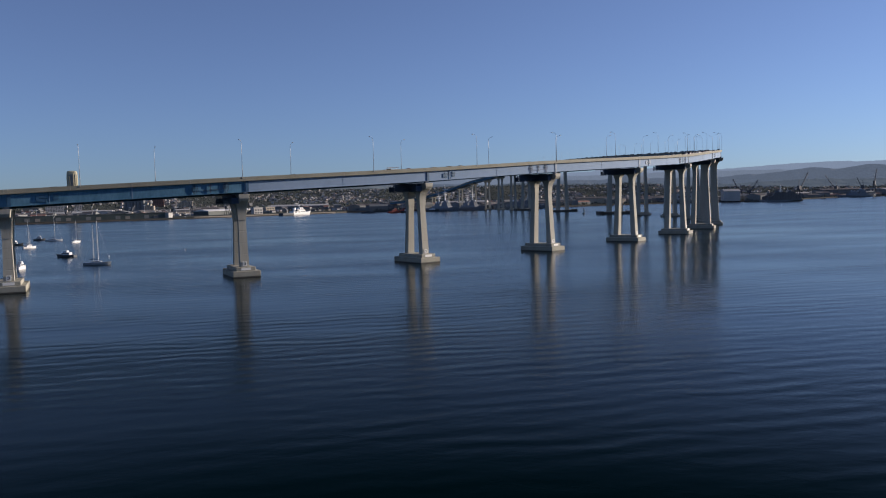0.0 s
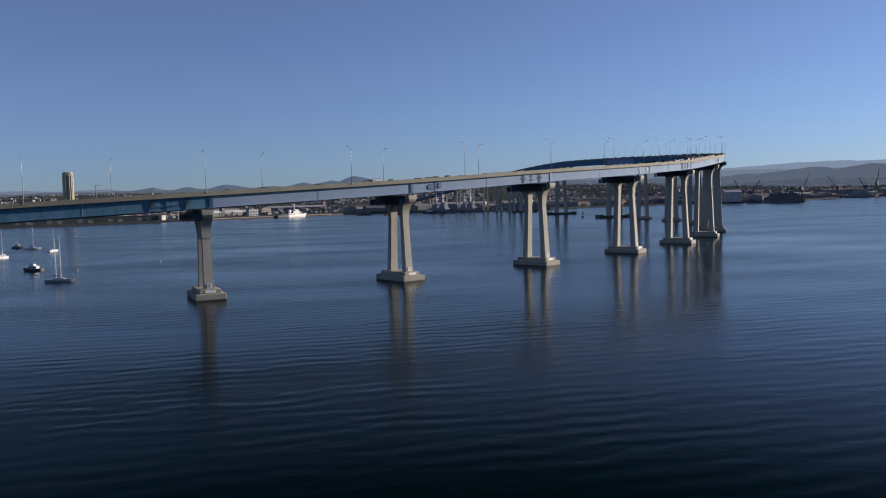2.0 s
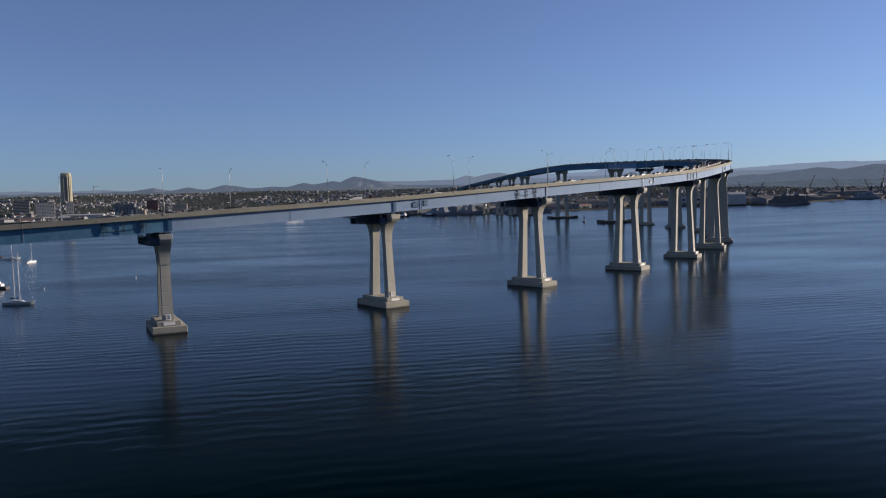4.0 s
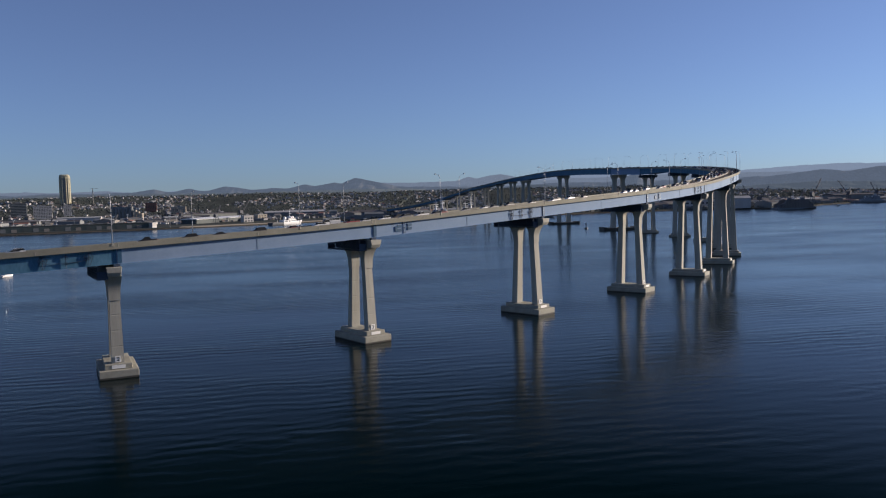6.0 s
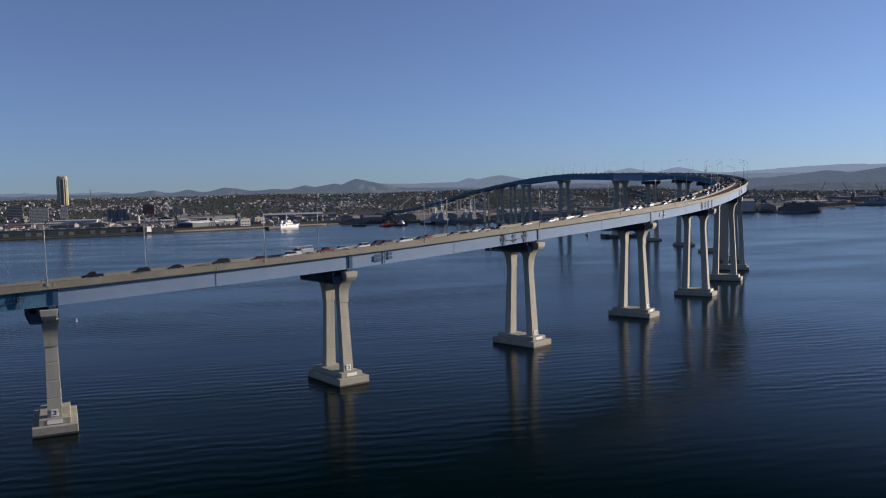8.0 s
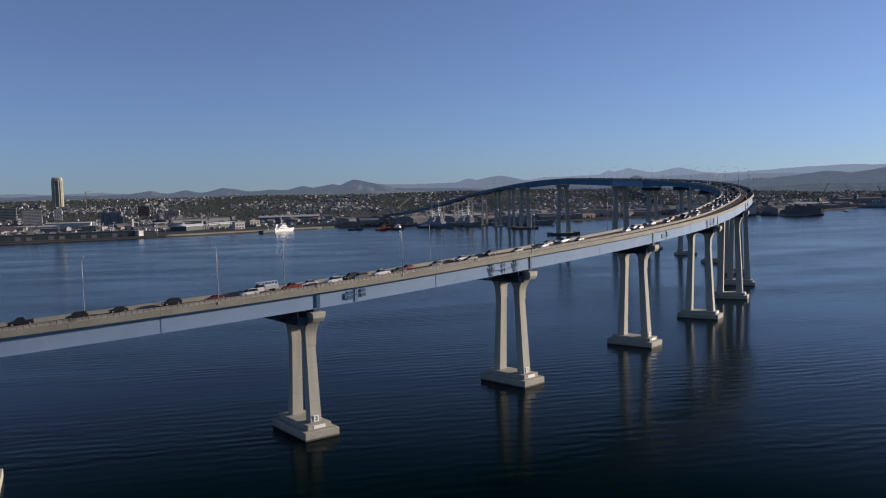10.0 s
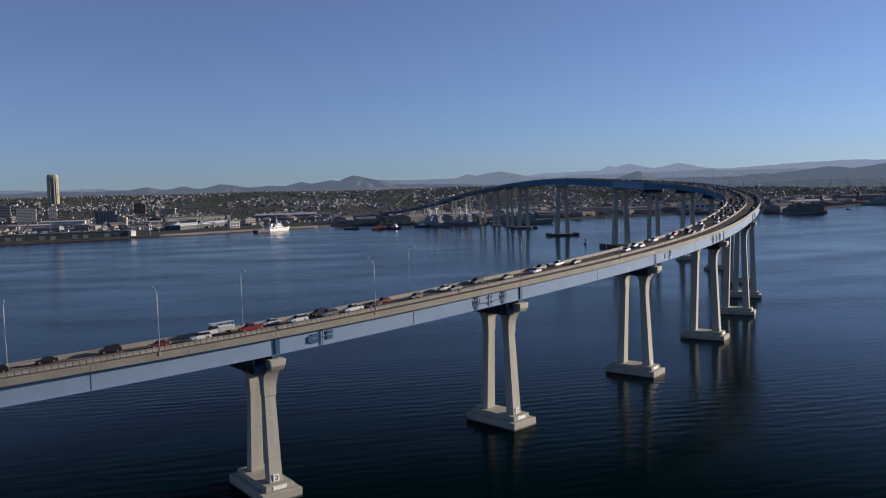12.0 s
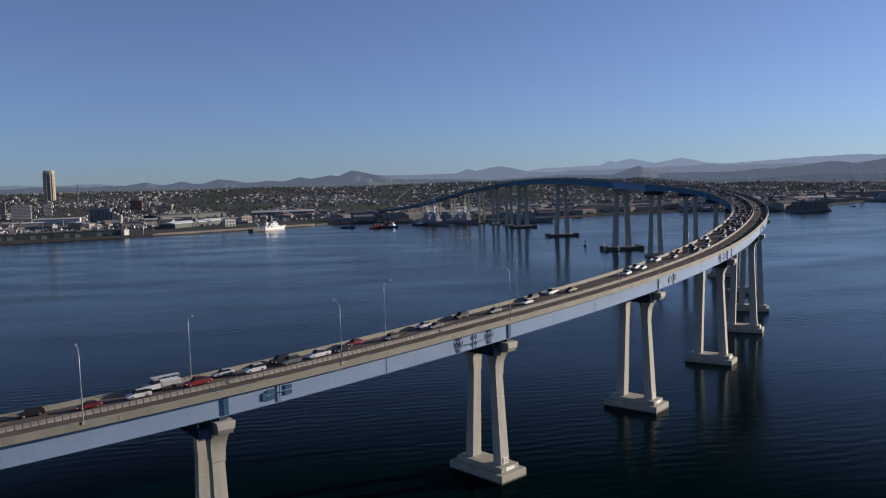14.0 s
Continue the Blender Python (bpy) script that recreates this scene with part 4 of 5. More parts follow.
def tower():
    """The tall residential tower: rounded plan, ribs of glass and pale concrete, stepped crown."""
    x, y = -1578, 2962
    z = ground_z(x, y) - 1
    root = thing("apartment_tower", "tall pale apartment tower with rounded corners and glass strips", "tower", m=Matrix.Translation((x, y, z)) @ Matrix.Rotation(radians(25), 4, "Z"))
    H = 153 + 18 - z

    def plan(r, k=24, sx=18.5, sy=16.0):
        out = []
        for i in range(k):
            a = math.tau * i / k
            c, s = math.cos(a), math.sin(a)
            out.append((sx * r * math.copysign(abs(c) ** 0.55, c), sy * r * math.copysign(abs(s) ** 0.55, s)))
        return out
    bm = bmesh.new()
    loft(bm, [[(px, py, h) for px, py in plan(r)] for h, r in ((0, 1.0), (H - 14, 1.0))])
    part("shaft", bm, TOWER_GLASS, root, "dark glass shaft")
    for i in range(16):
        p = plan(1.0, 48)[(i * 3 + 1) % 48]
        bm = bmesh.new()
        m = Matrix.Translation((p[0], p[1], 0)) @ Matrix.Rotation(math.atan2(p[1], p[0]), 4, "Z")
        box(bm, -1.0, 0.9, -1.6, 1.6, 0, H - 10 - (i % 3) * 5, m)
        part("rib", bm, TOWER_STONE, root, "pale concrete rib")
    for k in range(1, 42):
        bm = bmesh.new()
        zf = k * (H - 14) / 42
        loft(bm, [[(px, py, h) for px, py in plan(1.012)] for h in (zf - 0.5, zf + 0.5)])
        part("floor_edge", bm, WALL_GREY, root)
    bm = bmesh.new()
    loft(bm, [[(px, py, h) for px, py in plan(r)] for h, r in ((H - 14, 1.0), (H - 6, 0.98), (H - 2, 0.9), (H, 0.7))])
    part("crown", bm, TOWER_STONE, root)


tower()

# blocks round the tower and along the quay: name, label, x, y, w, d, h, turn, wall, roof, floors, bays
building("office_block", "white office block with rows of dark windows", -1310, 2340, 50, 24, 40, 28, WALL_WHITE, ROOF_PALE, 9, 11)
building("office_block", "dark glass office block beside the white one", -1420, 2400, 44, 26, 44, 28, WALL_GREY, ROOF_DARK, 9, 0)
building("apartment_block", "slim white apartment block with dark windows", -1300, 2460, 22, 18, 34, 28, WALL_WHITE, ROOF_PALE, 8, 4)
building("brick_block", "red brick apartment block on the slope", -1120, 2660, 36, 22, 30, 20, WALL_BRICK, ROOF_DARK, 7, 6)
building("apartment_block", "beige apartment block with a flat roof", -1010, 2620, 46, 20, 22, 15, WALL_BEIGE, ROOF_PALE, 5, 9)
shed = building("transit_shed", "long dark green transit shed along the quay", -882, 1486, 480, 60, 10.5, 29, SHED_GREEN, APRON_DARK, z=2.6)
for _k in range(26):      # loading doors along its front, skylights on its roof
    bm = bmesh.new()
    box(bm, -232 + 18 * _k, -223 + 18 * _k, -30.25, -29.9, 0.6, 6.2 if _k % 3 else 7.4)
    part("loading_door", bm, (WALL_GREY, HOUSE_TAN, WALL_DARK)[_k % 3], shed)
    bm = bmesh.new()
    box(bm, -230 + 18 * _k, -219 + 18 * _k, -22 + 9 * (_k % 2), -16 + 9 * (_k % 2), 11.3, 12.3)
    part("skylight", bm, (ROOF_PALE, WALL_GREY)[_k % 2], shed)
building("gatehouse", "small white quayside building", -652, 1582, 12, 10, 10, 70, WALL_WHITE, ROOF_PALE, z=2.6)
building("cargo_shed", "wide grey warehouse with a dark roof", -1180, 1900, 190, 70, 13, 26, WALL_GREY, ROOF_DARK, gable=3.5)
building("cargo_shed", "long dark cargo shed with a white roof", -640, 1925, 236, 40, 10, 77, WALL_DARK, HULL_WHITE, gable=4.0, z=2.6)
building("cargo_shed", "long dark shed behind the quay", -830, 2330, 250, 50, 14, 66, WALL_DARK, ROOF_DARK, gable=3.0)
building("cargo_shed", "grey warehouse with a pale roof behind the yard", -780, 2060, 90, 50, 12, 30, WALL_GREY, ROOF_PALE, gable=3.0)
building("cargo_shed", "beige warehouse with a pale roof behind the yard", -1080, 2010, 130, 46, 12, 28, WALL_BEIGE, ROOF_PALE, gable=3.0)
building("cargo_shed", "low dark warehouse behind the yard", -1210, 2060, 120, 60, 11, 26, WALL_DARK, ROOF_DARK, gable=3.0)
building("cargo_shed", "low white warehouse behind the yard", -1120, 2190, 110, 40, 13, 22, WALL_WHITE, ROOF_PALE, gable=3.0)
building("store_building", "small white store on the pier head", -545, 1850, 24, 14, 15, 46, WALL_WHITE, ROOF_PALE, 2, 3, z=2.6)
building("store_building", "boxy beige store beside the shed", -560, 2010, 26, 18, 15, 46, WALL_BEIGE, ROOF_PALE, 3, 3, z=2.6)
building("market_hall", "long low hall with a pale curved roof", -560, 2360, 170, 40, 12, 12, WALL_GREY, ROOF_PALE, gable=5.0)
building("market_hall", "long low hall with a dark roof", -250, 2180, 200, 50, 12, 4, WALL_GREY, ROOF_DARK, gable=5.0)
building("works_hall", "grey dockside works hall", -60, 2010, 130, 46, 15, -6, WALL_GREY, ROOF_PALE, gable=4.0)
building("works_hall", "pale blue-white shipyard hall by the dry dock", 636, 2085, 40, 56, 25, -8, WALL_WHITE, ROOF_PALE, gable=6.0, z=2.6)
building("works_hall", "white shipyard hall with a flat roof", 560, 2210, 110, 50, 22, 6, WALL_WHITE, ROOF_PALE, 2, 8)
building("works_hall", "beige works hall on the naval shore", 300, 2160, 120, 44, 16, 8, WALL_BEIGE, ROOF_DARK, gable=4.0)
building("works_hall", "grey works hall on the naval shore", 1180, 2695, 170, 60, 22, 10, WALL_GREY, ROOF_DARK, gable=4.0)
building("works_hall", "long grey dockside hall", 1420, 2745, 190, 60, 20, 6, WALL_GREY, ROOF_PALE, gable=4.0)
building("works_hall", "low beige dockside hall", 930, 2485, 130, 46, 14, 20, WALL_BEIGE, ROOF_PALE, gable=4.0)


def apron(name, label, x0, x1, depth_m, mat, lift):
    """A paved quay that follows the shoreline."""
    bm = bmesh.new()
    rows = []
    n = 24
    for k in range(n + 1):
        x = x0 + (x1 - x0) * k / n
        y = shore_y(x)
        rows.append([bm.verts.new((x, y - 1.5, -2)), bm.verts.new((x, y - 1.5, 3.2 + lift)), bm.verts.new((x - 0.5 * depth_m * 0.5, y + depth_m, 3.2 + lift)), bm.verts.new((x - 0.5 * depth_m * 0.5, y + depth_m, -2))])
    for a_, b_ in zip(rows, rows[1:]):
        for k in range(3):
            bm.faces.new((a_[k], b_[k], b_[k + 1], a_[k + 1]))
    tagged(part(name, bm, mat), label, "quay", kind="structure")


APRON_PALE = mottled("pale_quay_concrete", (0.22, 0.20, 0.165), (0.32, 0.29, 0.24), 0.02, 12, 1.0, spec=0.0)
apron("quay_pavement", "dark paved quay and yard beside the bay", -1900, -600, 300, APRON_DARK, 0.0)
apron("pier_pavement", "pale concrete quay beside the cargo shed", -598, -352, 46, APRON_PALE, 0.1)


def truck(x, y, turn, mat, w=2.6, L=13.0, h=4.0):
    root = thing("lorry_trailer", "parked white lorry trailer on the quay yard" if mat is WALL_WHITE else "parked dark lorry trailer on the quay yard", "trailer", "trailers on the quay yard", m=Matrix.Translation((x, y, 3.2)) @ Matrix.Rotation(radians(turn), 4, "Z"))
    bm = bmesh.new()
    box(bm, -L / 2, L / 2, -w / 2, w / 2, 1.1, h)
    bmesh.ops.bevel(bm, geom=bm.edges[:], offset=0.12, segments=1, affect="EDGES")
    part("body", bm, mat, root)
    bm = bmesh.new()
    box(bm, -L / 2 + 0.5, -L / 2 + 3.5, -w / 2 + 0.1, w / 2 - 0.1, 0.0, 1.0)
    part("wheel_set", bm, ROOF_DARK, root)
    bm = bmesh.new()
    box(bm, L / 2 + 0.4, L / 2 + 3.0, -w / 2 + 0.1, w / 2 - 0.1, 0.3, 3.4)
    part("cab", bm, mat, root)


_rt = random.Random(31)
for k in range(24):
    x = _rt.uniform(-1330, -760)
    y = shore_y(x) + _rt.choice((430, 450, 470)) + _rt.uniform(-4, 4)
    truck(x, y, 30 + _rt.choice((0, 90)) + _rt.uniform(-4, 4), _rt.choice((WALL_WHITE, WALL_WHITE, WALL_BEIGE, WALL_DARK)))


def light_mast(x, y, h=26):
    root = thing("light_mast", "tall grey floodlight mast on the quay", "light mast", "quay floodlights", m=Matrix.Translation((x, y, 3.1)))
    bm = bmesh.new()
    tube(bm, [(0, 0, 0), (0, 0, h)], [0.45, 0.25], 6)
    part("pole", bm, POLE, root)
    bm = bmesh.new()
    box(bm, -2.2, 2.2, -0.4, 0.4, h - 0.3, h + 1.0)
    part("lamp_bank", bm, LENS, root)


for k in range(17):
    x = -1330 + 44 * k
    light_mast(x, shore_y(x) + (40, 150, 95, 210)[k % 4], 18 + 4 * (k % 3))


def silo_row():
    x, y = -935, 2055
    root = thing("grain_silos", "row of tall grey cylindrical concrete silos by the quay", "silos", m=Matrix.Translation((x, y, 2.6)) @ Matrix.Rotation(radians(-18), 4, "Z"))
    for k in range(6):
        bm = bmesh.new()
        bmesh.ops.create_cone(bm, segments=16, radius1=5.6, radius2=5.6, depth=38, cap_ends=True, matrix=Matrix.Translation((-28 + 11.4 * k, 0, 19)))
        part("silo", bm, WALL_GREY, root, smooth=False)
    bm = bmesh.new()
    box(bm, -34, 34, -3, 3, 38, 43)
    part("headhouse", bm, WALL_GREY, root)
    for k in range(3):
        bm = bmesh.new()
        bmesh.ops.create_cone(bm, segments=14, radius1=4.5, radius2=4.5, depth=34 - 4 * k, cap_ends=True, matrix=Matrix.Translation((40 + 10 * k, 3, 17 - 2 * k)))
        part("silo", bm, WALL_BEIGE, root)


silo_row()


def crane(x, y, h, reach, turn, label="grey dockside crane with a raised lattice boom", lift=0.9):
    """A portal crane: four legs, a turntable house and a raised lattice boom."""
    root = thing("dock_crane", label, "crane", "dockside cranes", m=Matrix.Translation((x, y, max(2.5, ground_z(x, y) - 0.4))) @ Matrix.Rotation(radians(turn), 4, "Z"))
    for sx in (-1, 1):
        for sy in (-1, 1):
            bm = bmesh.new()
            beam(bm, (sx * 6, sy * 6, 0), (sx * 3, sy * 3, h * 0.55), 0.8)
            part("leg", bm, CRANE, root)
    bm = bmesh.new()
    box(bm, -4.5, 4.5, -4.5, 4.5, h * 0.55, h * 0.6)
    part("platform", bm, CRANE, root)
    bm = bmesh.new()
    box(bm, -6.5, 3, -3, 3, h * 0.6, h * 0.8)
    part("machine_house", bm, CRANE, root)
    bm = bmesh.new()
    tip = Vector((3 + reach * math.cos(lift), 0, h * 0.65 + reach * math.sin(lift)))
    foot = Vector((3, 0, h * 0.65))
    for dy, dz in ((-1.3, 0), (1.3, 0), (0, 2.2)):
        beam(bm, foot + Vector((0, dy, dz)), tip + Vector((0, dy * 0.3, dz * 0.3)), 0.6)
    for k in range(10):
        a = foot.lerp(tip, k / 10)
        b = foot.lerp(tip, (k + 1) / 10)
        q = 1 - 0.7 * k / 10
        beam(bm, a + Vector((0, -1.3 * q, 0)), b + Vector((0, 0, 2.2 * q)), 0.2)
        beam(bm, a + Vector((0, 1.3 * q, 0)), b + Vector((0, 0, 2.2 * q)), 0.2)
    part("boom", bm, CRANE, root)
    bm = bmesh.new()
    beam(bm, (-5, 0, h * 0.8), (-2, 0, h * 1.1), 0.5)
    beam(bm, (-2, 0, h * 1.1), tip, 0.18)
    beam(bm, tip, tip - Vector((0, 0, reach * 0.5)), 0.14)
    part("stay_cable", bm, CRANE, root)


for x, y, h, reach, turn in ((668, 2110, 38, 42, 110), (705, 2150, 34, 40, 20), (812, 2085, 44, 52, 35), (1118, 2590, 42, 52, 125), (1262, 2640, 60, 64, 55), (1215, 2620, 44, 40, 100),
                             (-588, 1945, 34, 36, 60), (-600, 1800, 26, 30, 80), (-720, 1900, 30, 30, 140), (-742, 1600, 18, 20, 70), (-835, 1530, 22, 24, 50), (1480, 2670, 50, 55, 70)):
    crane(x, y, h, reach, turn)


def tower_crane(x, y, h):
    root = thing("tower_crane", "slim construction tower crane among the buildings", "crane", m=Matrix.Translation((x, y, ground_z(x, y) - 0.5)) @ Matrix.Rotation(radians(20), 4, "Z"))
    bm = bmesh.new()
    box(bm, -1.1, 1.1, -1.1, 1.1, 0, h)
    part("mast", bm, WALL_BEIGE, root)
    bm = bmesh.new()
    box(bm, -7, 18, -0.4, 0.4, h, h + 0.8)
    part("jib", bm, WALL_BEIGE, root)


tower_crane(-1440, 2900, 62)


# ---- ships and boats ----
def hull(bm, L, B, z0, z1, sheer=0.0, bow=0.32, stern=0.85, n=12):
    """A ship's hull from stern (x = -L/2) to bow, its deck at z1."""
    secs = []
    for k in range(n + 1):
        u = k / n
        x = -L / 2 + L * u
        w = B / 2 * (stern + (1 - stern) * min(1.0, u / 0.25)) * (1.0 if u < 1 - bow else max(0.03, math.cos((u - 1 + bow) / bow * math.pi / 2) ** 0.7))
        zt = z1 + sheer * max(0.0, u - 0.5) ** 2 * 4
        rake = 0.06 * L * max(0.0, u - 0.8) * 5
        secs.append([(x, -w * 0.72, z0), (x + rake * 0.4, -w * 0.95, (z0 + zt) * 0.5), (x + rake, -w, zt), (x + rake, w, zt), (x + rake * 0.4, w * 0.95, (z0 + zt) * 0.5), (x, w * 0.72, z0)])
    return loft(bm, secs)


def survey_ship():
    root = thing("white_ship", "white working ship with a stepped superstructure and dark after deck", "ship", m=Matrix.Translation((-414, 1690, 0)) @ Matrix.Rotation(radians(66), 4, "Z"))
    bm = bmesh.new()
    hull(bm, 100, 15, -1.5, 5.2, 3.2, n=20)
    for f in bm.faces:      # the after body is painted dark
        f.material_index = 1 if f.calc_center_median().x < -14 else 0
    part("hull", bm, [HULL_WHITE, HULL_DARK], root, "white hull with a dark after body")
    # solid dark blocks stand in for the shade of open side decks
    for x0, x1, z0, z1 in ((-10, -2, 5.6, 8.4), (3, 7, 5.6, 8.2), (-0.5, 3.5, 9.6, 12.4)):
        bm = bmesh.new()
        box(bm, x0, x1, -6.08, 6.08, z0, z1)
        part("opening_shade", bm, HULL_DARK, root, "dark block for the shade of an open side deck")
    for name, x0, x1, w, z0, z1 in (("deckhouse", -14, 30, 12, 4.6, 9), ("bridge_house", 2, 26, 11, 9, 13), ("wheelhouse", 10, 22, 10, 13, 16.5)):
        bm = bmesh.new()
        box(bm, x0, x1, -w / 2, w / 2, z0, z1)
        bmesh.ops.bevel(bm, geom=bm.edges[:], offset=0.4, segments=1, affect="EDGES")
        house = part(name, bm, HULL_WHITE, root)
        bm = bmesh.new()
        box(bm, x0 + 1, x1 - 0.6, -w / 2 - 0.06, w / 2 + 0.06, z1 - 2.0, z1 - 1.1)
        part("window_strip", bm, WINDOW, house)
    bm = bmesh.new()
    tube(bm, [(13, 0, 16), (13, 0, 24), (13, 0, 31)], [0.9, 0.6, 0.3], 6)
    box(bm, 11, 15, -3, 3, 22, 22.6)
    part("mast", bm, HULL_WHITE, root)
    bm = bmesh.new()
    box(bm, -6, -1, -2.5, 2.5, 9, 16)
    part("funnel", bm, HULL_WHITE, root)
    bm = bmesh.new()
    box(bm, -46, -15, -6, 6, 4.4, 5.4)
    part("after_deck", bm, HULL_DARK, root, "dark working deck")
    bm = bmesh.new()
    tube(bm, [(-24, 3, 5), (-24, 3, 13), (-36, 3, 19)], [0.6, 0.6, 0.3], 6)
    part("deck_crane", bm, HULL_WHITE, root)


survey_ship()


def warship(x, y, L, turn, tall, label):
    root = thing("naval_ship", label, "ship", "moored naval ships", m=Matrix.Translation((x, y, 0)) @ Matrix.Rotation(radians(turn), 4, "Z"))
    bm = bmesh.new()
    hull(bm, L, L * 0.135, -2, 6.8, 3.2)
    part("hull", bm, HULL_GREY, root)
    for k, (x0, x1, w, z0, z1) in enumerate(((-0.28, 0.26, 0.115, 6.8, 11.5), (-0.2, -0.02, 0.085, 11.5, 17), (0.04, 0.22, 0.09, 11.5, 19.5), (0.08, 0.18, 0.065, 19.5, 23.5))):
        bm = bmesh.new()
        a, b, c = x0 * L, x1 * L, w * L / 2
        loft(bm, [[(a, -c, z0 - 0.1), (b, -c, z0 - 0.1), (b, c, z0 - 0.1), (a, c, z0 - 0.1)], [(a + 1.5, -c * 0.85, z1), (b - 1.5, -c * 0.85, z1), (b - 1.5, c * 0.85, z1), (a + 1.5, c * 0.85, z1)]])
        part("superstructure", bm, HULL_GREY, root)
    bm = bmesh.new()
    for px, hh in ((0.1, tall), (-0.1, tall * 0.8)):
        tube(bm, [(px * L, 0, 16), (px * L, 0, hh * 0.6), (px * L, 0, hh)], [2.6, 1.1, 0.3], 6)
        for z in (hh * 0.7, hh * 0.82):
            box(bm, px * L - 1, px * L + 1, -6, 6, z, z + 0.9)
        box(bm, px * L - 3.5, px * L + 3.5, -3.5, 3.5, hh * 0.6, hh * 0.65)
    part("mast", bm, HULL_WHITE, root, "pale grey mast")
    for px, pz in ((0.02, 16.5), (-0.16, 16.5), (0.2, 19)):
        bm = bmesh.new()
        bmesh.ops.create_icosphere(bm, subdivisions=2, radius=2.4, matrix=Matrix.Translation((px * L, 0, pz + 2)))
        part("radome", bm, HULL_WHITE, root)
    for px in (-0.12, -0.04):
        bm = bmesh.new()
        loft(bm, [[(px * L - q, -q * 0.8, z), (px * L + q, -q * 0.8, z), (px * L + q, q * 0.8, z), (px * L - q, q * 0.8, z)] for z, q in ((16.8, 3.0), (22, 2.3))])
        part("funnel", bm, HULL_GREY, root)
    bm = bmesh.new()
    for k in range(9):
        beam(bm, (-0.46 * L + k * 0.02 * L, 0.06 * L, 6.8), (-0.46 * L + k * 0.02 * L, 0.06 * L, 8.2), 0.08)
    beam(bm, (-0.46 * L, 0.06 * L, 8.2), (-0.3 * L, 0.06 * L, 8.2), 0.08)
    part("railing", bm, HULL_GREY, root)
    bm = bmesh.new()
    tube(bm, [(0.33 * L, 0, 7.0), (0.33 * L + 2, 0, 9.6), (0.33 * L + 8, 0, 10.6)], [2.2, 1.4, 0.25], 8)
    part("gun_turret", bm, HULL_GREY, root)


warship(-98, 1768, 120, -52, 58, "grey naval ship with a tall pyramid mast, moored")
warship(-36, 1790, 112, -56, 50, "darker grey naval ship moored beside another")
warship(82, 1772, 126, 6, 36, "long grey naval supply ship moored along the shore")

warship(1150, 2512, 128, 16, 30, "low grey naval ship moored along the far shore")


def floating_dock(x, y, turn):
    root = thing("floating_dock", "dark grey steel floating dry dock with stepped side walls", "dry dock", m=Matrix.Translation((x, y, 0)) @ Matrix.Rotation(radians(turn), 4, "Z"))
    bm = bmesh.new()
    box(bm, -44, 44, -20, 20, -2, 4)
    part("pontoon", bm, HULL_GREY, root)
    for sy in (-1, 1):
        bm = bmesh.new()
        loft(bm, [[(-38, sy * 17 + q, 4), (38, sy * 17 + q, 4), (38, sy * 17 + q, 14), (30, sy * 17 + q, 14), (27, sy * 17 + q, 22), (-24, sy * 17 + q, 22), (-27, sy * 17 + q, 15), (-38, sy * 17 + q, 12)] for q in (-3, 3)])
        wall = part("side_wall", bm, DOCK_STEEL, root)
        for k in range(12):
            bm = bmesh.new()
            beam(bm, (-36 + 6.5 * k, sy * 20, 4), (-36 + 6.5 * k, sy * 20, 13 if k in (0, 1, 11) else 23), 0.35)
            part("wall_rib", bm, HULL_DARK, wall)
        bm = bmesh.new()
        beam(bm, (-24, sy * 20, 23.4), (27, sy * 20, 23.4), 0.2)
        part("railing", bm, HULL_DARK, wall)
    for px in (-16, 14):
        bm = bmesh.new()
        box(bm, px - 5, px + 4, -20, -14, 22, 27)
        bmesh.ops.bevel(bm, geom=bm.edges[:], offset=0.4, segments=1, affect="EDGES")
        part("control_house", bm, HULL_GREY, root)


DOCK_STEEL = mottled("rusty_dock_steel", (0.12, 0.11, 0.10), (0.19, 0.175, 0.16), 0.06, 10, 0.8, spec=0.2)
floating_dock(716, 1952, 4)
warship(724, 1953, 84, 184, 40, "grey ship standing in the floating dry dock")


def tug(x, y, turn, mat, label):
    root = thing("tugboat", label, "tugboat", "moored workboats", m=Matrix.Translation((x, y, 0)) @ Matrix.Rotation(radians(turn), 4, "Z"))
    bm = bmesh.new()
    hull(bm, 30, 9.5, -1, 3.4, 1.6, 0.4, 0.9)
    part("hull", bm, mat, root)
    bm = bmesh.new()
    box(bm, -6, 7, -3, 3, 3.3, 6.6)
    box(bm, -1, 5, -2.4, 2.4, 6.6, 10)
    part("deckhouse", bm, HULL_WHITE if mat is HULL_DARK else HULL_RED, root)
    bm = bmesh.new()
    box(bm, -0.9, 5.1, -2.46, 2.46, 7.8, 9.0)
    part("window_strip", bm, WINDOW, root)
    bm = bmesh.new()
    tube(bm, [(0, 0, 10), (0, 0, 19)], [0.35, 0.12], 6)
    beam(bm, (0, -2, 15), (0, 2, 15), 0.15)
    part("mast", bm, HULL_GREY, root)
    for sy in (-1, 1):
        bm = bmesh.new()
        tube(bm, [(-3.5, sy * 1.8, 6.4), (-3.5, sy * 1.8, 10.2)], [0.7, 0.6], 8)
        part("funnel", bm, HULL_DARK, root)


tug(-196, 1672, 35, HULL_RED, "red workboat moored near the shore")
tug(-180, 1700, 20, HULL_RED, "red tugboat moored in the basin")
tug(-168, 1680, -30, HULL_DARK, "dark tugboat with a white deckhouse moored in the basin")
tug(-120, 1745, 10, HULL_DARK, "dark tugboat by the shore")


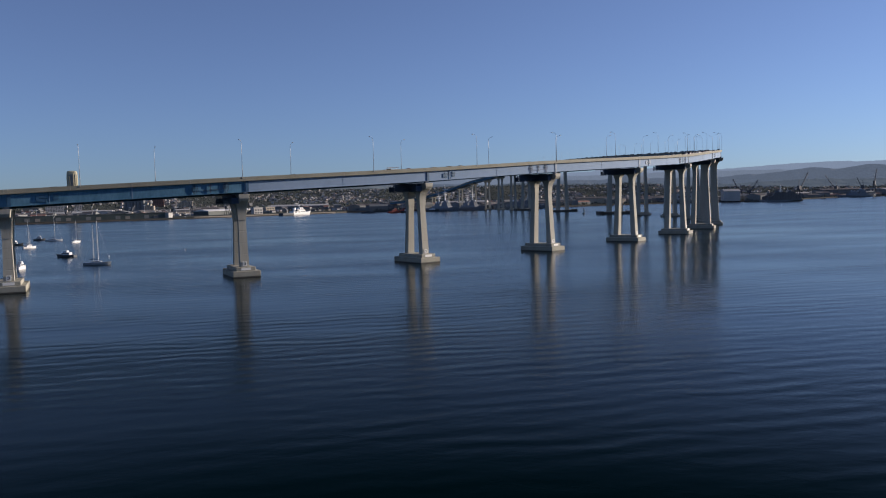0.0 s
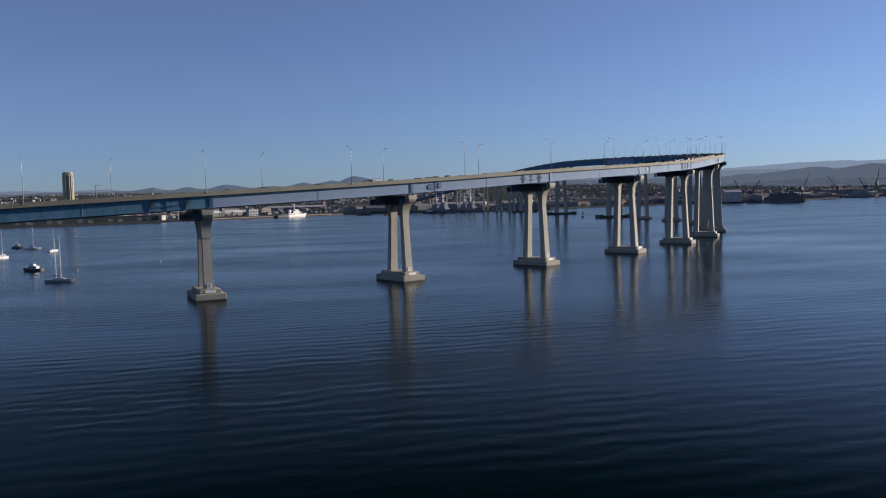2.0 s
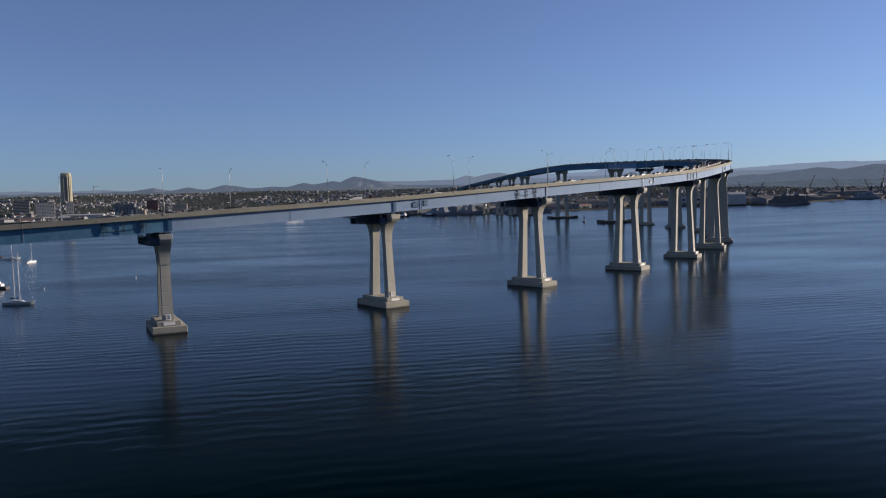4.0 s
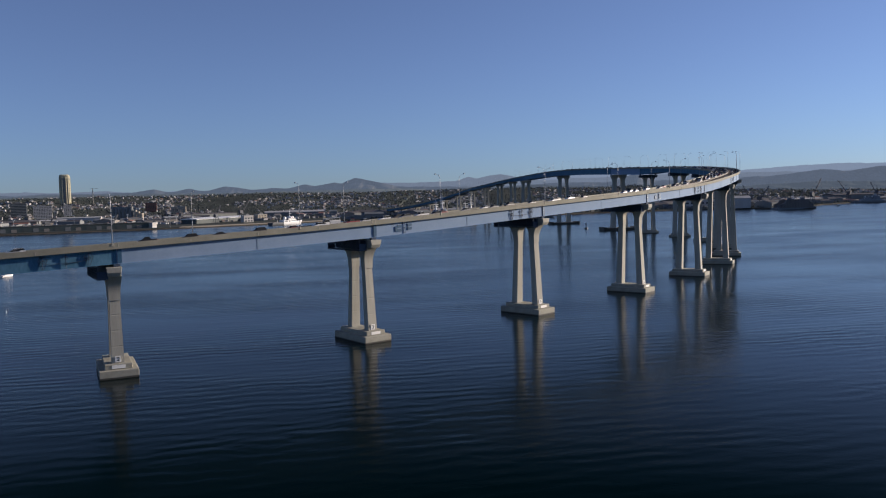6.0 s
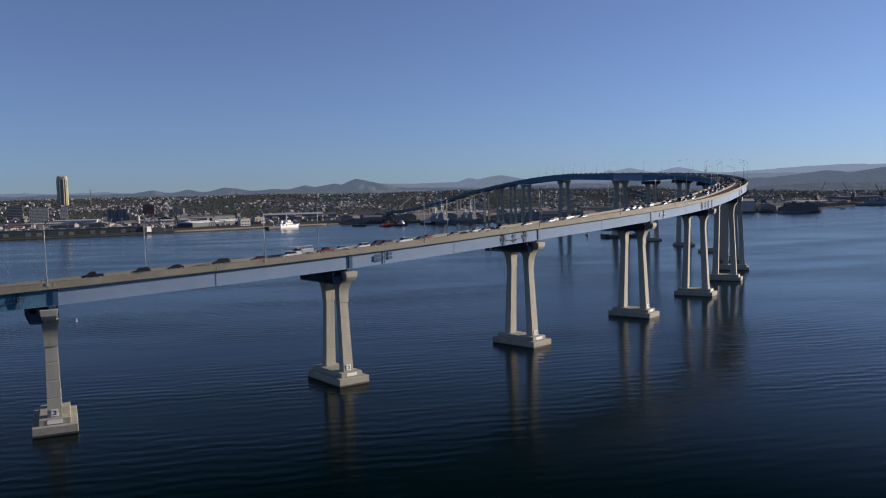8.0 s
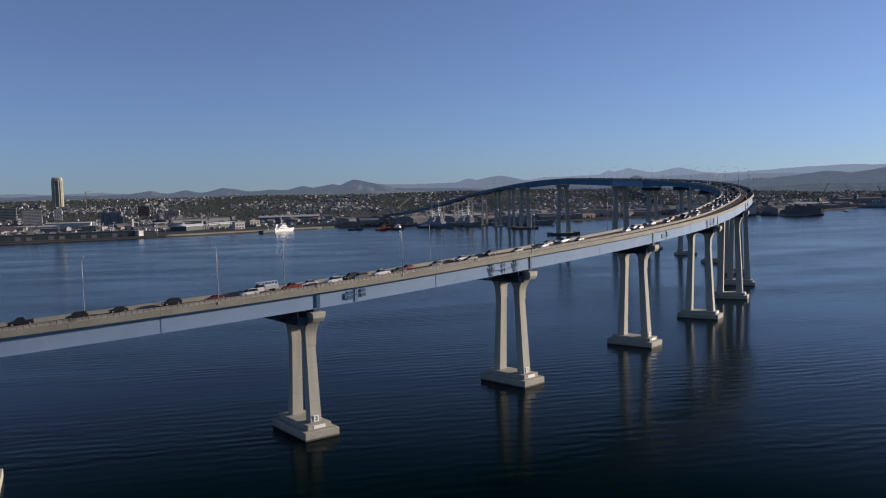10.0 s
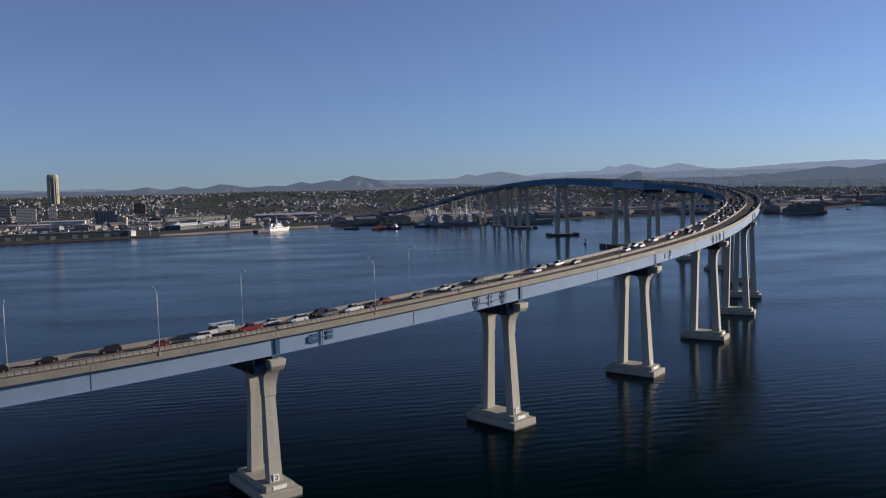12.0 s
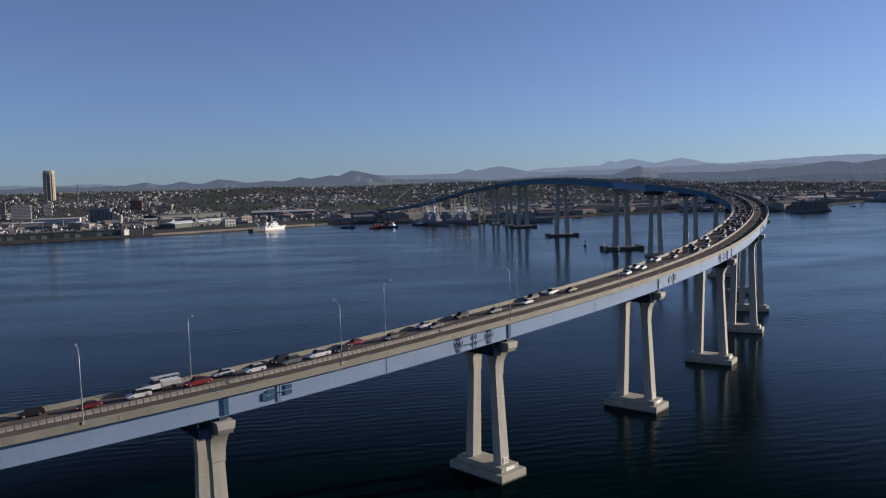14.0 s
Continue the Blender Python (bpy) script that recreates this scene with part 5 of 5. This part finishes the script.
def barge(x, y, turn):
    root = thing("barge", "flat dark work barge with a small spud post", "barge", m=Matrix.Translation((x, y, 0)) @ Matrix.Rotation(radians(turn), 4, "Z"))
    bm = bmesh.new()
    box(bm, -15, 15, -6, 6, -1, 3.4)
    bmesh.ops.bevel(bm, geom=bm.edges[:], offset=0.6, segments=1, affect="EDGES")
    part("hull", bm, HULL_DARK, root)
    bm = bmesh.new()
    box(bm, 5, 10, -3, 3, 3.3, 7)
    part("deckhouse", bm, HULL_GREY, root)
    bm = bmesh.new()
    tube(bm, [(7, 0, 6), (12, 0, 12)], [0.4, 0.2], 6)
    part("spud", bm, HULL_GREY, root)


barge(-258, 1708, 8)


def yacht(x, y, L, turn, mast, hull_mat, label, mizzen=False):
    """A moored sailing boat with bare spars."""
    root = thing("sailing_boat", label, "sailing boat", "moored boats", m=Matrix.Translation((x, y, 0)) @ Matrix.Rotation(radians(turn), 4, "Z"))
    bm = bmesh.new()
    hull(bm, L, L * 0.29, -0.5, 1.15, 0.35, 0.5, 0.75)
    part("hull", bm, hull_mat, root)
    bm = bmesh.new()
    loft(bm, [[(-0.22 * L, -0.085 * L, 1.1), (0.22 * L, -0.06 * L, 1.2), (0.22 * L, 0.06 * L, 1.2), (-0.22 * L, 0.085 * L, 1.1)], [(-0.2 * L, -0.07 * L, 1.85), (0.14 * L, -0.045 * L, 1.75), (0.14 * L, 0.045 * L, 1.75), (-0.2 * L, 0.07 * L, 1.85)]])
    cabin = part("cabin", bm, HULL_WHITE, root)
    bm = bmesh.new()
    box(bm, -0.16 * L, 0.1 * L, -0.08 * L, 0.08 * L, 1.42, 1.62)
    part("window_strip", bm, WINDOW, cabin)
    for k, (px, h) in enumerate(((0.06, mast), (-0.11, mast * 0.9)) if mizzen else ((0.08, mast),)):
        bm = bmesh.new()
        tube(bm, [(px * L, 0, 1.2), (px * L, 0, h * 0.6), (px * L, 0, h)], [0.16, 0.13, 0.08], 6)
        m_ = part("mast", bm, POLE, root)
        bm = bmesh.new()
        beam(bm, (px * L, -0.9, h * 0.62), (px * L, 0.9, h * 0.62), 0.05)
        part("spreader", bm, POLE, m_)
        bm = bmesh.new()
        tube(bm, [(px * L - 0.2, 0, 2.5), (px * L - 0.34 * L * (0.5 if k else 0.45 if mizzen else 1), 0, 2.6)], [0.1, 0.08], 6)
        tube(bm, [(px * L - 0.3, 0, 2.75), (px * L - 0.32 * L * (0.5 if k else 0.45 if mizzen else 1), 0, 2.8)], [0.26, 0.16], 6)
        part("boom", bm, CANVAS, root, "boom with a furled sail under a dark cover")
        bm = bmesh.new()
        for q in ((0.5 * L, 0, 1.4), (-0.48 * L, 0, 1.2), (px * L, 0.13 * L, 1.2), (px * L, -0.13 * L, 1.2)):
            if not (k and q[0] > 0.3 * L):
                beam(bm, (px * L, 0, h - 0.2), q, 0.018, 3)
        part("rigging", bm, POLE, m_)
    return root


yacht(-184, 332, 12.0, 8, 21, YACHT_GREY, "grey ketch moored with bare masts", True)
yacht(-363, 618, 13, 15, 23, HULL_WHITE, "white sailing boat moored with a tall mast")
yacht(-322, 576, 10, 80, 18, HULL_WHITE, "small white sailing boat seen end on")
yacht(-332, 528, 12, 100, 19, YACHT_GREY, "grey sailing boat moored with a bare mast")
yacht(-318, 505, 9, 60, 7, HULL_WHITE, "small white boat moored beside a yacht")


def motor_boat(x, y, L, turn, mat, label):
    root = thing("motor_boat", label, "motor boat", "moored boats", m=Matrix.Translation((x, y, 0)) @ Matrix.Rotation(radians(turn), 4, "Z"))
    bm = bmesh.new()
    hull(bm, L, L * 0.32, -0.5, 1.3, 0.5, 0.5, 0.85)
    part("hull", bm, mat, root)
    bm = bmesh.new()
    box(bm, -0.25 * L, 0.18 * L, -0.11 * L, 0.11 * L, 1.25, 2.6)
    box(bm, -0.1 * L, 0.1 * L, -0.1 * L, 0.1 * L, 2.6, 3.6)
    bmesh.ops.bevel(bm, geom=bm.edges[:], offset=0.1, segments=1, affect="EDGES")
    cabin = part("cabin", bm, HULL_WHITE, root)
    bm = bmesh.new()
    box(bm, -0.22 * L, 0.19 * L, -0.115 * L, 0.115 * L, 1.8, 2.3)
    part("window_strip", bm, WINDOW, cabin)
    bm = bmesh.new()
    tube(bm, [(0, 0, 3.5), (0, 0, 7)], [0.06, 0.03], 5)
    part("aerial", bm, POLE, root)


motor_boat(-233, 396, 11, 172, HULL_DARK, "dark blue cabin cruiser with a white cabin, moored")
motor_boat(-210, 314, 8, 95, HULL_WHITE, "white cabin cruiser moored by the pier")
motor_boat(-357, 552, 12, 10, HULL_DARK, "dark motor boat moored among yachts")
motor_boat(-388, 640, 9, 20, HULL_DARK, "low dark motor boat moored far off")
motor_boat(905, 2160, 14, 170, HULL_DARK, "small dark launch off the shipyard")


def buoy(x, y, mat, h, label):
    root = thing("buoy", label, "buoy", "buoys", m=Matrix.Translation((x, y, 0)))
    bm = bmesh.new()
    bmesh.ops.create_cone(bm, segments=12, radius1=h * 0.32, radius2=h * 0.28, depth=h * 0.3, cap_ends=True, matrix=Matrix.Translation((0, 0, h * 0.1)))
    part("float", bm, mat, root)
    bm = bmesh.new()
    for k in range(4):
        a = math.tau * k / 4
        beam(bm, (h * 0.24 * math.cos(a), h * 0.24 * math.sin(a), h * 0.2), (h * 0.07 * math.cos(a), h * 0.07 * math.sin(a), h * 0.95), h * 0.02)
    part("cage", bm, mat, root)
    bm = bmesh.new()
    box(bm, -h * 0.12, h * 0.12, -h * 0.12, h * 0.12, h * 0.55, h * 1.1)
    part("lantern", bm, HULL_WHITE, root)


buoy(141, 1135, HULL_DARK, 7.5, "dark channel buoy with a white lantern")
buoy(-182, 437, HULL_WHITE, 1.1, "small white mooring buoy")
buoy(-205, 388, HULL_WHITE, 1.0, "small white mooring buoy")


# ---- houses, trees and banks over the land ----
def scatter_boxes(count, seed, keep, size, height, pitched, pale):
    """Many small buildings as vertices and faces: walls first, then roofs."""
    rng = random.Random(seed)
    v, f, mi = [], [], []
    n = 0
    while n < count:
        x, y = rng.uniform(-3300, 2900), rng.uniform(1300, 4450)
        if not keep(x, y, rng):
            continue
        n += 1
        w, d, h = rng.uniform(*size), rng.uniform(*size) * 0.8, rng.uniform(*height)
        a = radians(rng.choice((12, 12, 102, 40)) + rng.uniform(-6, 6))
        c, s, z = math.cos(a), math.sin(a), ground_z(x, y)
        b = len(v)
        r = h * rng.uniform(0.25, 0.45) if pitched and rng.random() < 0.75 else 0.3
        for px, py, pz in ((-w, -d, -2), (w, -d, -2), (w, d, -2), (-w, d, -2), (-w, -d, h), (w, -d, h), (w, d, h), (-w, d, h), (-w, 0, h + r), (w, 0, h + r)):
            px, py = px / 2, py / 2
            v.append((x + px * c - py * s, y + px * s + py * c, z + pz))
        f += [(b, b + 1, b + 5, b + 4), (b + 1, b + 2, b + 6, b + 9, b + 5), (b + 2, b + 3, b + 7, b + 6), (b + 3, b, b + 4, b + 8, b + 7), (b + 4, b + 5, b + 9, b + 8), (b + 7, b + 8, b + 9, b + 6)]
        wall = rng.choice((0, 0, 0, 0, 1, 1, 2))
        mi += [wall] * 4 + [rng.choice((3, 4, 4, 4, 5, 2, 0))] * 2
    me = bpy.data.meshes.new("houses")
    me.from_pydata(v, [], f)
    me.polygons.foreach_set("material_index", mi)
    for m in (pale, HOUSE_TAN, WALL_GREY, HOUSE_ROOF, ROOF_DARK, WALL_BRICK):
        me.materials.append(m)
    return me


def far_keep(x, y, rng):
    d = y - shore_y(x)
    return 330 < d < rng.uniform(1500, 2450) and abs(x) < 0.75 * y + 200 and noise.noise(Vector((x / 230, y / 330, 5))) + 0.5 * noise.noise(Vector((x / 70, y / 90, 2))) > rng.uniform(-0.25, 0.35)


def near_keep(x, y, rng):
    d = y - shore_y(x)
    return 30 < d < 640 and not (600 < x < 840 and d < 90) and abs(x) < 0.75 * y + 200 and not (-1900 < x < -340 and d < 420)


tagged(new("hillside_houses", scatter_boxes(7500, 3, far_keep, (5, 11.5), (3.2, 6), True, HOUSE_WHITE)), "hundreds of small pale houses over the slope", "houses", kind="stuff")
tagged(new("harbour_sheds", scatter_boxes(900, 5, near_keep, (14, 60), (4, 13), True, WALL_GREY)), "low sheds and workshops behind the shore", "sheds", kind="stuff")


def quay_keep(x, y, rng):
    d = y - shore_y(x)
    return -1800 < x < -690 and (250 < d < 430)


tagged(new("quay_huts", scatter_boxes(80, 9, quay_keep, (4, 15), (2.4, 5), True, WALL_GREY)), "small huts, stacked goods and workshops over the quay yard", "huts", kind="stuff")


def clump_mesh(name, spots, lumps, rng):
    """Trees as heaps of ragged small facets."""
    ico = [Vector(p) for p in ((1, 0, 0), (-1, 0, 0), (0, 1, 0), (0, -1, 0), (0, 0, 1), (0, 0, -1))]
    fac = ((0, 2, 4), (2, 1, 4), (1, 3, 4), (3, 0, 4), (2, 0, 5), (1, 2, 5), (3, 1, 5), (0, 3, 5))
    v, f = [], []
    for x, y, z, r, h in spots:
        for _ in range(lumps):
            ox, oy, oz = rng.uniform(-0.6, 0.6) * r, rng.uniform(-0.6, 0.6) * r, rng.uniform(0.35, 0.85) * h
            rr = r * rng.uniform(0.45, 0.8)
            b = len(v)
            turn = rng.uniform(0, 1.6)
            c, s = math.cos(turn), math.sin(turn)
            for p in ico:
                k = rr * rng.uniform(0.7, 1.35)
                v.append((x + ox + (p.x * c - p.y * s) * k, y + oy + (p.x * s + p.y * c) * k, z + oz + p.z * k * 0.7))
            f += [(b + i, b + j, b + k) for i, j, k in fac]
    me = bpy.data.meshes.new(name)
    me.from_pydata(v, [], f)
    me.materials.append(FOLIAGE)
    me.polygons.foreach_set("use_smooth", [True] * len(me.polygons))
    return me


def tree_spots(count, seed, dmin, dmax):
    rng, out = random.Random(seed), []
    while len(out) < count:
        x, y = rng.uniform(-3300, 2900), rng.uniform(1400, 4480)
        d = y - shore_y(x)
        if not dmin < d < dmax or abs(x) > 0.75 * y + 200 or (d < 420 and -1900 < x < -340):
            continue
        if noise.noise(Vector((x / 260, y / 200, 11))) + 0.4 * noise.noise(Vector((x / 60, y / 80, 9))) < rng.uniform(-0.6, 0.2):
            continue
        r = rng.uniform(1.6, 3.6) * rng.choice((0.8, 1, 1, 1.5))
        out.append((x, y, ground_z(x, y), r, r * rng.uniform(1.1, 1.7)))
    return out


_r = random.Random(21)
tagged(new("hillside_trees", clump_mesh("trees", tree_spots(34000, 4, 280, 2480), 2, _r)), "dark green trees between the houses on the slope", "trees", kind="stuff")
tagged(new("shore_trees", clump_mesh("trees", tree_spots(5200, 6, 9, 420), 3, _r)), "dark trees along the shore", "trees", kind="stuff")


def shore_bank():
    """A sloping rubble bank at the foot of the quay, along the shore."""
    bm = bmesh.new()
    rows = []
    rng = random.Random(3)
    x = -3000
    while x < 2600:
        y = shore_y(x)
        rows.append([bm.verts.new((x, y - 7 + rng.uniform(-2, 2), -1)), bm.verts.new((x, y - 2 + rng.uniform(-1, 1), 1.6)), bm.verts.new((x, y + 1.5, 3.15))])
        x += 12
    for a, b in zip(rows, rows[1:]):
        bm.faces.new((a[0], b[0], b[1], a[1]))
        bm.faces.new((a[1], b[1], b[2], a[2]))
    tagged(part("shore_bank", bm, SAND), "dark rubble bank along the waterline", "bank", kind="structure")


shore_bank()


# ---- the movable concrete lane barrier: pieces of one metre ----
barrier = thing("lane_barrier", "pale concrete lane barrier of short linked blocks on the roadway", "barrier")
_prof = [(-0.28, 0.0), (-0.28, 0.1), (-0.12, 0.28), (-0.12, 0.62), (-0.2, 0.7), (-0.2, 0.84), (0.2, 0.84), (0.2, 0.7), (0.12, 0.62), (0.12, 0.28), (0.28, 0.1), (0.28, 0.0)]
bm = bmesh.new()
loft(bm, [[(x, v, w) for v, w in _prof] for x in (-0.6, 0.6)])
_piece = mesh_of(bm, BARRIER, "barrier_block")
BARRIER_V = -1.75
s = 236.0
for _k in range(300):
    ob = new("barrier_block", _piece)
    ob.parent = barrier
    ob.matrix_world = deck_pose(s, BARRIER_V, 0.565)
    s += 1.34
bm = bmesh.new()
for a, b in ((60.0, 235.0), (s, PIER_S[18])):
    q = a
    while q < b:
        loft(bm, [[on_deck(e, BARRIER_V + v, 0.565 + w) for v, w in _prof] for e in (q, q + 3.9)])
        q += 4.0
part("far_run", bm, BARRIER, barrier, kind="stuff")
